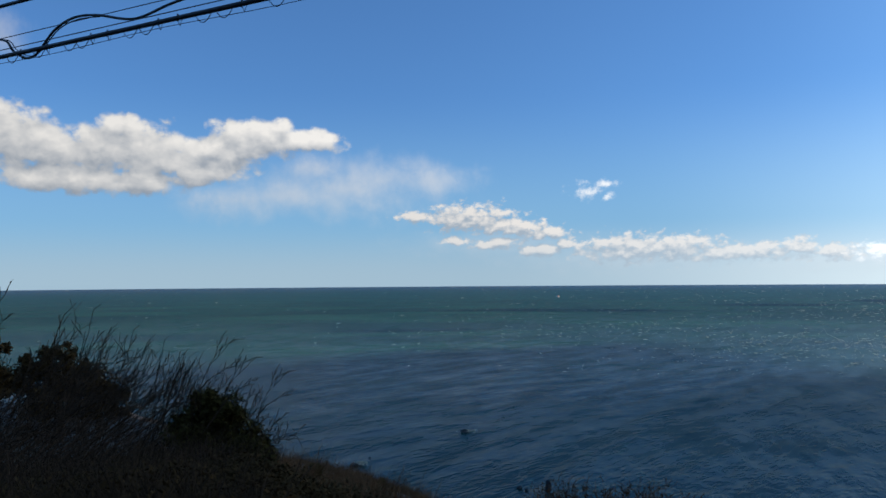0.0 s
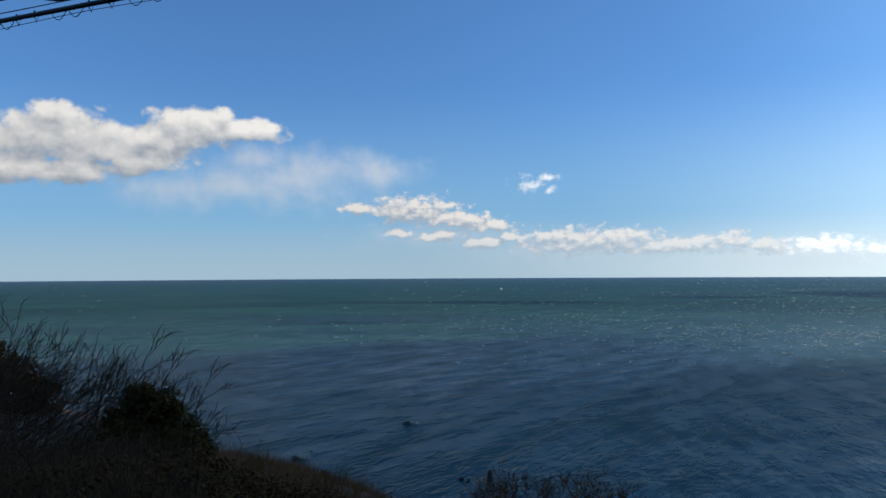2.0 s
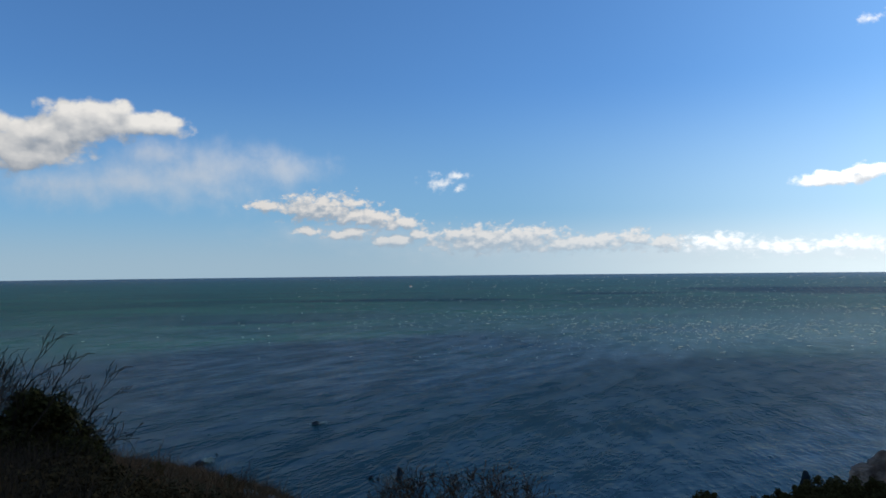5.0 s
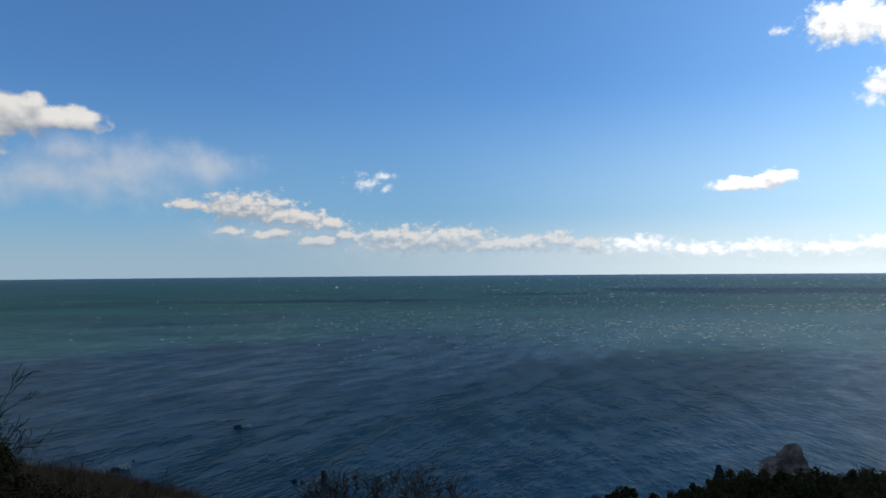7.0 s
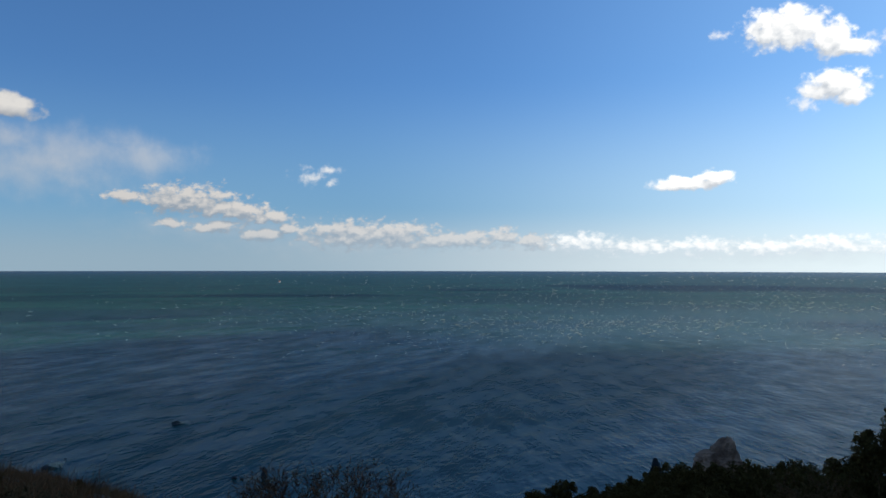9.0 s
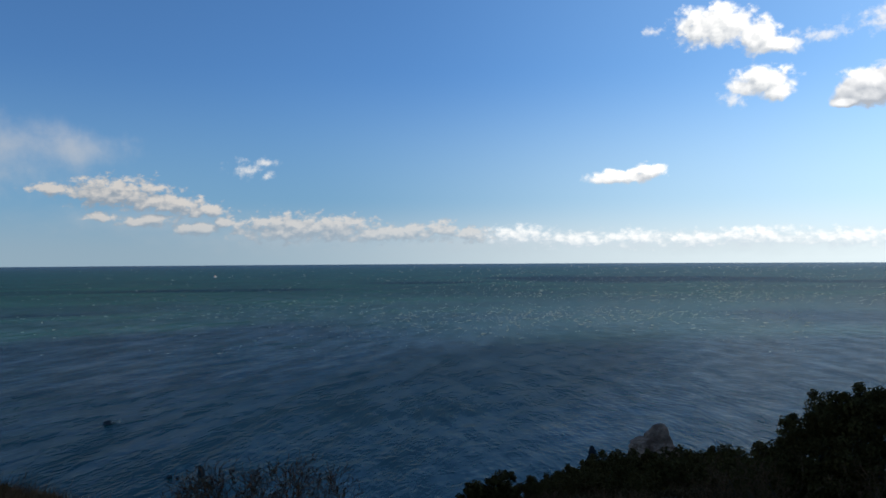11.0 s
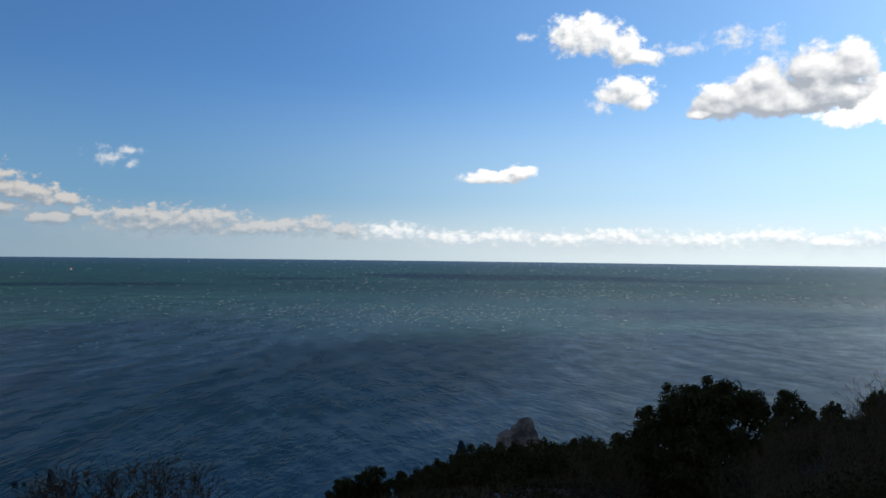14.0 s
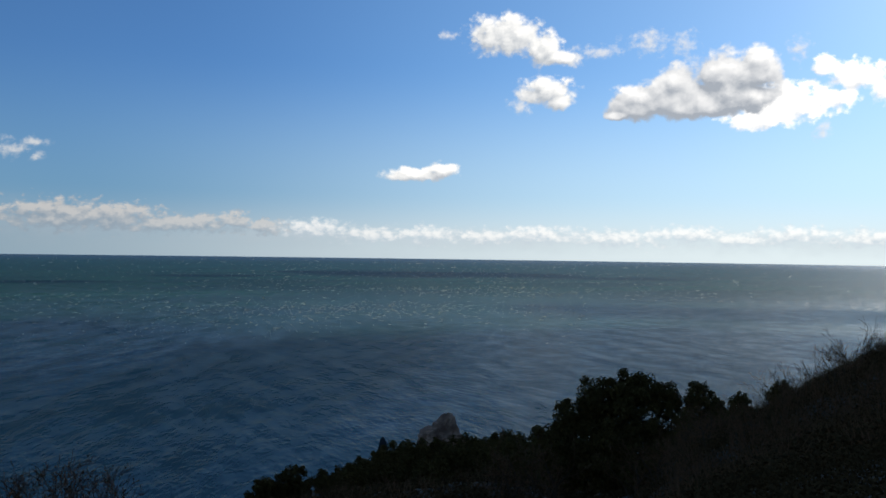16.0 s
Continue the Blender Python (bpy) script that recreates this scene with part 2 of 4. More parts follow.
def rock_material(name, dark, light):
    mat, net, shader, place = material(name)
    big, fine = net.noise(place, 0.5, 5, 0.6), net.noise(place, 3.5, 8, 0.7)
    strata = net.noise(net.vec("MULTIPLY", place, (0.4, 0.4, 2.4)), 1.3, 4)
    tone = net.mix(net.ramp(big, 0.35, 0.65), (*dark, 1), (*light, 1))
    tone = net.mix(net.ramp(strata, 0.52, 0.7, 0.0, 0.7), tone, (*dark, 1))
    net.put(shader.inputs["Base Color"], tone)
    shader.inputs["Roughness"].default_value = 0.9
    bump(net, shader, net.math("ADD", fine, strata), 0.8, 0.12)
    return mat


def plain_material(name, colour, rough=0.5, metal=0.0):
    mat, net, shader, place = material(name)
    grain = net.noise(place, 14.0, 4)
    net.put(shader.inputs["Base Color"], net.mix(net.ramp(grain, 0.3, 0.75, 0.0, 0.35), (*colour, 1), (*[c * 0.6 for c in colour], 1)))
    shader.inputs["Roughness"].default_value, shader.inputs["Metallic"].default_value = rough, metal
    return mat


def sea_material():
    mat, net, shader, place = material("sea_water")
    # crests of two wave trains, one on each side of the bay
    def train(bearing):
        c, d, q = math.cos(radians(bearing)), math.sin(radians(bearing)), net.tree.nodes.new("ShaderNodeCombineXYZ")
        net.put(q.inputs[0], net.vec("DOT_PRODUCT", place, (c, -d, 0)))
        net.put(q.inputs[1], net.vec("DOT_PRODUCT", place, (d, c, 0)))
        return q.outputs[0]

    def waves(q, size, low):
        swell = net.noise(net.vec("MULTIPLY", q, (0.17, 0.05, 1)), 1.0, 3, 0.5, 0.3)
        chop = net.noise(net.vec("MULTIPLY", q, (0.66, 0.18, 1)), 1.0, 2, 0.55, 0.4)
        ripple = net.noise(net.vec("MULTIPLY", q, (1.1, 0.42, 1)), 1.0, 2, 0.5, 0.3)
        small = net.math("ADD", net.math("MULTIPLY", chop, 0.55), net.math("MULTIPLY", ripple, 0.2))
        return net.math("ADD", net.math("MULTIPLY", swell, size), net.math("MULTIPLY", small, net.math("ADD", net.math("MULTIPLY", calm, 1.0 - low), low)))

    turn = radians(53.7)
    MATT_AT = (115 * math.cos(turn) - 214 * math.sin(turn), 115 * math.sin(turn) + 214 * math.cos(turn), 0)
    west, east = train(37.0), train(13.0)
    parts = net.tree.nodes.new("ShaderNodeSeparateXYZ")
    net.put(parts.inputs[0], place)
    side = net.ramp(net.math("ARCTAN2", parts.outputs[0], parts.outputs[1]), 0.36, 0.64)
    blot = net.noise(net.vec("MULTIPLY", place, (0.004, 0.009, 1)), 1.0, 5, 0.55)
    tone = net.mix(net.ramp(blot, 0.35, 0.68), (0.007, 0.038, 0.034, 1), (0.018, 0.072, 0.050, 1))
    # one dark teal inshore; depth is plain distance, broken by noise
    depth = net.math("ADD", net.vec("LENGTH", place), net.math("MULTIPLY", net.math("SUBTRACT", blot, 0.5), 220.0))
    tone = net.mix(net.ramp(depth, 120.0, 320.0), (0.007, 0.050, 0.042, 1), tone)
    # haze painted into the colour: bluer with distance, paler towards the horizon
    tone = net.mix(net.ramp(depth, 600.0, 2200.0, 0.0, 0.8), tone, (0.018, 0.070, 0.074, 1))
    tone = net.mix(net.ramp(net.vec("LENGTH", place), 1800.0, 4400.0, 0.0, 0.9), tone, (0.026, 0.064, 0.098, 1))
    calm = net.ramp(net.noise(net.vec("MULTIPLY", place, (0.009, 0.020, 1)), 1.0, 5, 0.6, 0.8), 0.36, 0.62)
    middle = net.noise(net.vec("MULTIPLY", train(50.0), (0.30, 0.07, 1)), 1.0, 3, 0.6, 0.3)
    far = net.noise(net.vec("MULTIPLY", train(62.0), (0.10, 0.03, 1)), 1.0, 3, 0.6, 0.3)
    out = net.ramp(net.math("SUBTRACT", net.vec("LENGTH", place), net.math("MULTIPLY", side, 220.0)), 280.0, 470.0)
    near = net.math("ADD", net.math("MULTIPLY", waves(west, 0.55, 0.4), net.math("SUBTRACT", 1.0, side)), net.math("MULTIPLY", waves(east, 0.45, 0.5), side))
    wide = net.math("ADD", net.math("MULTIPLY", far, 2.4), net.math("MULTIPLY", middle, 1.6))
    rough = net.tree.nodes.new("ShaderNodeBump")
    rough.inputs["Strength"].default_value, rough.inputs["Distance"].default_value = 1.0, 1.0
    net.put(rough.inputs["Height"], net.math("ADD", net.math("MULTIPLY", near, net.math("SUBTRACT", 1.0, out)), net.math("MULTIPLY", wide, out)))
    body, gloss, both = (net.tree.nodes.new(k) for k in ("ShaderNodeBsdfDiffuse", "ShaderNodeBsdfGlossy", "ShaderNodeMixShader"))
    mirror = net.tree.nodes.new("ShaderNodeFresnel")
    mirror.inputs["IOR"].default_value = 1.333
    level = net.tree.nodes.new("ShaderNodeFresnel")
    level.inputs["IOR"].default_value = 1.333
    for n in (body, gloss, mirror):
        net.tree.links.new(rough.outputs[0], n.inputs["Normal"])
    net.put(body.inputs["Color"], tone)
    gloss.inputs["Roughness"].default_value = 0.2
    gust = net.ramp(net.noise(net.vec("MULTIPLY", west, (0.10, 0.032, 1)), 1.0, 6, 0.70, 0.2), 0.36, 0.66, 0.22, 0.385)
    sweep = net.ramp(net.noise(net.vec("MULTIPLY", east, (0.12, 0.065, 1)), 1.0, 6, 0.72, 0.2), 0.36, 0.66, 0.24, 0.345)
    gust = net.math("ADD", net.math("MULTIPLY", gust, net.math("SUBTRACT", 1.0, side)), net.math("MULTIPLY", sweep, side))
    # mirror share cut past 380 m, then raised far out to imitate horizon haze
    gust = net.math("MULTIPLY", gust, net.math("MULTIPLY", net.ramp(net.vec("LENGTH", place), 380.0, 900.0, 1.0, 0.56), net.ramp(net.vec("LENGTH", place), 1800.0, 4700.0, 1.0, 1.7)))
    # an oblong patch where the mirror share drops to two thirds
    matt_patch = net.vec("LENGTH", net.vec("MULTIPLY", net.vec("SUBTRACT", train(53.7), tuple(MATT_AT)), (1 / 42, 1 / 135, 0)))
    matt_patch = net.ramp(net.math("ADD", matt_patch, net.math("MULTIPLY", net.math("SUBTRACT", blot, 0.5), 2.2)), 0.55, 1.45, 0.66, 1.0)
    gust = net.math("MULTIPLY", gust, matt_patch)
    # mirror share raised eastward, most near the sun's bearing, to imitate glitter
    bearing = net.math("ARCTAN2", parts.outputs[0], parts.outputs[1])
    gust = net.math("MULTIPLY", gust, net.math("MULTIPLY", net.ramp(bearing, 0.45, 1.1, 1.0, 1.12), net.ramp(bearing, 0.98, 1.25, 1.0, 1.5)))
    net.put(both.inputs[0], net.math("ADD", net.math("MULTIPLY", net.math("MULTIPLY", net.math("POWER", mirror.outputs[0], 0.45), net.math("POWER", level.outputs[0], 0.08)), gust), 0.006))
    net.tree.links.new(body.outputs[0], both.inputs[1])
    net.tree.links.new(gloss.outputs[0], both.inputs[2])
    net.tree.links.new(both.outputs[0], net.tree.nodes["Material Output"].inputs["Surface"])
    net.tree.nodes.remove(shader)
    return mat


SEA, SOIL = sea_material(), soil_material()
CRAG = rock_material("crag_stone", (0.25, 0.105, 0.050), (0.66, 0.32, 0.17))
WET = rock_material("wet_stone", (0.025, 0.024, 0.024), (0.07, 0.065, 0.06))
LEAF = leaf_material("evergreen_leaf", (0.062, 0.036, 0.009), (0.215, 0.120, 0.030), 0.65, 0.03)
LEAF_DEEP = leaf_material("shrub_leaf", (0.042, 0.028, 0.007), (0.140, 0.090, 0.022), 0.65, 0.03)
LEAF_DRY = leaf_material("dry_leaf", (0.080, 0.036, 0.015), (0.230, 0.105, 0.044), 0.9, 0.03)
GRASS = leaf_material("dry_grass", (0.075, 0.046, 0.017), (0.21, 0.135, 0.055), 0.8)
PINE = leaf_material("brown_needle", (0.060, 0.030, 0.010), (0.165, 0.083, 0.028), 0.9, 0.03)
SCRUB = leaf_material("scrub_leaf", (0.060, 0.032, 0.012), (0.135, 0.071, 0.027), 0.98, 0.0)
BARK = bark_material("grey_bark", (0.065, 0.035, 0.018), (0.190, 0.103, 0.055))
TWIG = bark_material("brown_twig", (0.105, 0.045, 0.018), (0.330, 0.150, 0.062))
BRANCH = bark_material("dark_branch", (0.042, 0.022, 0.011), (0.125, 0.066, 0.033))
RUBBER = plain_material("black_cable_sheath", (0.018, 0.018, 0.02), 0.5)
STEEL = plain_material("dull_steel", (0.10, 0.10, 0.105), 0.45, 0.8)
CONCRETE = plain_material("grey_concrete", (0.35, 0.34, 0.32), 0.9)
FOAM = foam_material("sea_foam")
VAPOUR = plain_material("cloud_vapour", (0.85, 0.86, 0.88), 1.0)
HULL = plain_material("white_boat_paint", (0.75, 0.74, 0.70), 0.4)
ORANGE = plain_material("orange_boat_paint", (0.65, 0.20, 0.05), 0.5)


# ---- builders ----
def raw_mesh(name, verts, faces, mat, smooth=False):
    me = bpy.data.meshes.new(name)
    verts, faces = np.asarray(verts, np.float32), np.asarray(faces, np.int32)
    k = faces.shape[1]
    me.vertices.add(len(verts)), me.loops.add(faces.size), me.polygons.add(len(faces))
    me.vertices.foreach_set("co", verts.ravel())
    me.loops.foreach_set("vertex_index", faces.ravel())
    me.polygons.foreach_set("loop_start", np.arange(len(faces), dtype=np.int32) * k)
    me.polygons.foreach_set("use_smooth", np.full(len(faces), smooth))
    me.update(calc_edges=True)
    me.validate()
    me.materials.append(mat)
    return me


def part_of(name, me, parent, label=""):
    ob = new(name, me)
    ob.parent = parent
    return tagged(ob, label) if label else ob


def bm_mesh(name, bm, mat, smooth=False):
    me = bpy.data.meshes.new(name)
    for f in bm.faces:
        f.smooth = smooth
    bm.to_mesh(me)
    bm.free()
    me.materials.append(mat)
    return me


def polar(az, r, z):
    return Vector((r * math.sin(radians(az)), r * math.cos(radians(az)), z))


def tubes(segs, sides=4):
    """Tapered tubes from rows (x0, y0, z0, x1, y1, z1, r0, r1)."""
    s = np.asarray(segs, float)
    a, b, r0, r1 = s[:, :3], s[:, 3:6], s[:, 6], s[:, 7]
    d = b - a
    d /= np.linalg.norm(d, axis=1, keepdims=True) + 1e-9
    ref = np.where(np.abs(d[:, 2:3]) > 0.9, [[1.0, 0, 0]], [[0, 0, 1.0]])
    u = np.cross(d, ref)
    u /= np.linalg.norm(u, axis=1, keepdims=True) + 1e-9
    v = np.cross(d, u)
    ang = np.arange(sides) * 2 * np.pi / sides
    ring = np.cos(ang)[None, :, None] * u[:, None] + np.sin(ang)[None, :, None] * v[:, None]
    verts = np.concatenate([a[:, None] + ring * r0[:, None, None], b[:, None] + ring * r1[:, None, None]], 1).reshape(-1, 3)
    base = (np.arange(len(s)) * 2 * sides)[:, None, None]
    k = np.arange(sides)
    quad = np.stack([k, (k + 1) % sides, (k + 1) % sides + sides, k + sides], 1)[None]
    return verts, (base + quad).reshape(-1, 4)


def ground_noise(x, y):
    return (0.5 * np.sin(x * 0.21 + 1.3 * np.sin(y * 0.13)) + 0.35 * np.sin(y * 0.33 + 1.7 * np.sin(x * 0.19 + 2.0))
            + 0.18 * np.sin(x * 0.83 + y * 0.61) + 0.12 * np.sin(x * 1.7 - y * 1.3 + 0.7))


RIDGE_AZ = [-180, -120, -90, -60, -30, -24, -19, -14, -9, -6, -1.5, 3, 8, 20, 25, 31, 36, 43, 48, 54, 57, 60, 63, 66, 69, 75, 90, 120, 180]
RIDGE_EL = [27, 17, 3, -5, -7.6, -8.2, -10.2, -12.3, -13.3, -13.9, -15.5, -18.5, -20, -20, -18.9, -17.8, -16.6, -15.8, -16.4, -16.0, -13.0, -11.9, -10.0, -7.2, -5.2, -2.5, 4, 18, 27]
RIDGE_R = [80, 80, 75, 70, 75, 80, 85, 105, 130, 143, 110, 40, 30, 30, 70, 80, 88, 106, 78, 72, 60, 56, 55, 55, 55, 56, 60, 75, 80]

SHELF_EL = [10, 5, -2, -9, -13, -13, -13, -13.6, -15.5, -16.5, -18, -19, -19.5, -20, -20, -20, -20, -20, -20, -19, -16.5, -15, -13.5, -12, -10.5, -7, 0, 6, 10]


def ground_z(x, y):
    x, y = np.asarray(x, float), np.asarray(y, float)
    r, az = np.hypot(x, y), np.degrees(np.arctan2(x, y))
    e, far = np.interp(az, RIDGE_AZ, RIDGE_EL), np.interp(az, RIDGE_AZ, RIDGE_R)
    top = EYE + far * np.tan(np.radians(e))
    shelf = EYE + 24 * np.tan(np.radians(np.interp(az, RIDGE_AZ, SHELF_EL)))
    far = np.maximum(far, 26)
    t = r / far
    near = np.where(r < 24, 33.3 + (shelf - 33.3) * (r / 24) ** 1.2, shelf + (top - shelf) * (r - 24) / (far - 24))
    fall = np.where(e < 0, 0.5 * top + 4, 500)
    beyond = top - (top + 5) * np.clip((r - far) / np.maximum(fall, 4), 0, 1) ** 1.2
    beyond = np.where(e < 0, beyond, np.maximum(beyond, -5))
    z = np.where(t <= 1, near, beyond)
    return z + ground_noise(x, y) * np.clip((r - 2) / 40, 0, 0.8)


def make_ground():
    n_az, n_r = 720, 220
    az = np.radians(np.linspace(-180, 180, n_az, endpoint=False))
    r = np.concatenate([[0.0005], np.geomspace(0.5, 700, n_r - 1)])
    a, b = np.meshgrid(az, r, indexing="ij")
    x, y = b * np.sin(a), b * np.cos(a)
    verts = np.stack([x, y, ground_z(x, y)], -1).reshape(-1, 3)
    i, j = np.meshgrid(np.arange(n_az), np.arange(n_r - 1), indexing="ij")
    nxt = (i + 1) % n_az
    faces = np.stack([i * n_r + j, nxt * n_r + j, nxt * n_r + j + 1, i * n_r + j + 1], -1).reshape(-1, 4)
    tagged(new("ground", raw_mesh("ground", verts, faces, SOIL, True)), "pale dry soil of a steep coastal hillside", "hillside", kind="structure")


def make_sea():
    n_az, n_r = 900, 420
    az = np.radians(np.concatenate([np.linspace(-40, 80, 760, endpoint=False), np.linspace(80, 320, n_az - 760, endpoint=False)]))
    r = np.geomspace(20, 4900, n_r)
    a, b = np.meshgrid(az, r, indexing="ij")
    x, y = b * np.sin(a), b * np.cos(a)
    z = np.zeros_like(x)
    rng = np.random.default_rng(5)
    for k in range(6):
        length = 5 * 1.28 ** k * rng.uniform(0.9, 1.1)
        way, q = radians(rng.normal(112, 24)), 2 * np.pi / length
        ring = x * math.sin(way) + y * math.cos(way) + 3.0 * np.sin(0.03 * x + 0.021 * y + k)
        z += 0.010 * length ** 0.85 * np.sin(q * ring + rng.uniform(0, 6.28)) * (0.55 + 0.45 * np.sin(0.041 * x - 0.033 * y + 2 * k)) * np.clip(1.6 - b / (length * 32), 0, 1)
    verts = np.stack([x, y, z], -1).reshape(-1, 3)
    i, j = np.meshgrid(np.arange(n_az), np.arange(n_r - 1), indexing="ij")
    nxt = (i + 1) % n_az
    faces = np.stack([i * n_r + j, nxt * n_r + j, nxt * n_r + j + 1, i * n_r + j + 1], -1).reshape(-1, 4)
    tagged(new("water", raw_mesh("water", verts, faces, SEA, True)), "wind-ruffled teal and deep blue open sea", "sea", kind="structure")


def lumps(name, mat, rx, ry, rz, seed, detail=4, rough=0.25, freq=1.6, flat=True, smooth=True):
    """A lumpy boulder or vapour shape, by displaced icosphere."""
    bm = bmesh.new()
    bmesh.ops.create_icosphere(bm, subdivisions=detail, radius=1.0)
    off = Vector((seed * 7.1, seed * 3.3, seed * 1.7))
    for v in bm.verts:
        p = v.co.copy()
        n = noise.fractal(p * freq + off, 0.7, 2.1, 6)
        c = noise.cell(p * freq * 1.3 + off) * 0.5
        v.co = p * (1 + rough * (n + (c - 0.25 if not smooth else 0)))
        v.co.x, v.co.y, v.co.z = v.co.x * rx, v.co.y * ry, v.co.z * rz
        if flat and v.co.z < -0.3 * rz:
            v.co.z = -0.3 * rz
    return bm_mesh(name, bm, mat, smooth)


# ---- structure ----
make_ground()
make_sea()


def make_whitecaps(count=24000):
    """Breaking crests: ragged tilted slips of foam on the open water, thicker in gusts."""
    rng = np.random.default_rng(77)
    az = rng.uniform(-40, 95, count * 4)
    keep = 0.025 + 0.9 * np.clip((az + 12) / 55, 0, 1) ** 1.7 * np.clip((64 - az) / 22, 0.02, 1)
    az = az[rng.uniform(0, 1, len(az)) < keep][:count]
    r = 1 / rng.uniform(1 / 3400, 1 / 300, len(az))
    x, y = r * np.sin(np.radians(az)), r * np.cos(np.radians(az))
    gust = 0.5 + 0.3 * np.sin(x / 61 + 1.7 * np.sin(y / 97)) + 0.3 * np.sin(y / 43 + 2.1 * np.sin(x / 71 + 1.0))
    kept = ((az < 50) | (r > 640)) & (rng.uniform(0, 1, len(az)) < np.clip(gust, 0.1, 1) * np.clip((r - 330) / 150, 0.04, 1))
    az, r, x, y = az[kept], r[kept], x[kept], y[kept]
    count = len(az)
    big = rng.uniform(0, 1, count) ** 4
    wide, deep = (0.30 + 1.8 * big) * (0.35 + r / 1000), (0.028 + 0.09 * big) * (0.6 + r / 900) * rng.uniform(0.6, 1.3, count)
    turn = np.radians(-az + rng.normal(0, 16, count))
    u, v = np.stack([np.cos(turn), np.sin(turn), 0 * turn], -1), np.stack([-np.sin(turn), np.cos(turn), 0 * turn], -1)
    c = np.stack([x, y, 0 * x + 0.12], -1)
    up = np.array([0, 0, 1.0])
    a = c - u * wide[:, None]
    b = c + u * wide[:, None] * rng.uniform(0.7, 1.2, (count, 1))
    top = c + (v * 0.25 + up * 1.1) * deep[:, None] + u * (wide * rng.uniform(-0.6, 0.2, count))[:, None]
    end = c + (v * 0.25 + up * 1.1) * (deep * rng.uniform(0.4, 1.0, count))[:, None] + u * (wide * rng.uniform(0.25, 0.7, count))[:, None]
    verts = np.stack([a, b, end, top], 1).reshape(-1, 3)
    tagged(new("whitecaps", raw_mesh("whitecaps", verts, np.arange(count * 4).reshape(-1, 4), FOAM)), "small white breaking wave crests on the open sea", "whitecaps", kind="stuff")


make_whitecaps()

# clouds over the bay, up out of sight, whose shadows lie on the water and the hill
CLOUD_Z = 1500.0
DRIFT = Vector((SUNWARD.x, SUNWARD.y, 0)) * (CLOUD_Z / SUNWARD.z)


def overhead_cloud(x, y, rx, ry, turn, seed):
    ob = tagged(new("cloud", lumps("cloud", VAPOUR, rx, ry, 9.0, seed, 5, 0.35, 1.3)), "flat grey-white cumulus cloud high over the bay", "cloud", "clouds over the bay")
    ob.matrix_world = pose(x + DRIFT.x, y + DRIFT.y, CLOUD_Z, 0, 0, turn)


def overhead_bank(reach, seed):
    """The wide cloud above the shore: a flat-bottomed sheet with a torn rim at the given reach on each bearing."""
    n_az, n_r = 360, 26
    bearing = np.linspace(-180, 180, n_az, endpoint=False)
    rim = np.interp(bearing, [b for b, _ in reach], [d for _, d in reach])
    torn = np.array([noise.fractal(Vector((math.cos(radians(b)) * 6, math.sin(radians(b)) * 6, seed)), 0.6, 2.1, 6) for b in bearing])
    rim = rim * (1 + 0.07 * torn)
    share = np.linspace(0.02, 1, n_r)
    a, b = np.meshgrid(np.radians(bearing), share, indexing="ij")
    x, y = rim[:, None] * b * np.sin(a), rim[:, None] * b * np.cos(a)
    lump = np.array([[noise.fractal(Vector((p * 0.012, q * 0.012, seed + 3.0)), 0.7, 2.1, 4) for p, q in zip(*rows)] for rows in zip(x, y)])
    thick = 70 * np.sqrt(np.clip(1 - b ** 3, 0, 1)) * (1 + 0.4 * lump)
    top, low = np.stack([x, y, thick], -1).reshape(-1, 3), np.stack([x, y, -0.12 * thick], -1).reshape(-1, 3)
    i, j = np.meshgrid(np.arange(n_az), np.arange(n_r - 1), indexing="ij")
    nxt = (i + 1) % n_az
    up = np.stack([i * n_r + j, i * n_r + j + 1, nxt * n_r + j + 1, nxt * n_r + j], -1).reshape(-1, 4)
    ob = tagged(new("cloud", raw_mesh("cloud", np.concatenate([top, low]), np.concatenate([up, up[:, ::-1] + len(top)]), VAPOUR, True)),
                "broad flat-bottomed cumulus cloud high over the shore", "cloud", "clouds over the bay")
    ob.location = (DRIFT.x, DRIFT.y, CLOUD_Z)


overhead_bank([(-180, 230), (-90, 260), (-45, 350), (-24, 345), (-12, 325), (-7, 318), (-2, 375), (2, 395), (9, 420), (17, 410), (24, 370), (28, 335), (36, 330), (44, 370), (52, 400), (60, 405), (70, 385), (85, 330), (120, 240), (180, 230)], 4.0)
for az, r, w, d, seed in ((58, 510, 120, 54, 3), (73, 530, 130, 60, 20), (9, 915, 110, 36, 4), (23, 1120, 80, 42, 5), (39, 1330, 230, 165, 6), (50, 1230, 140, 55, 7), (-3, 560, 60, 14, 18)):
    p = polar(az, r, 0)
    overhead_cloud(p.x, p.y, w, d, -az, seed)


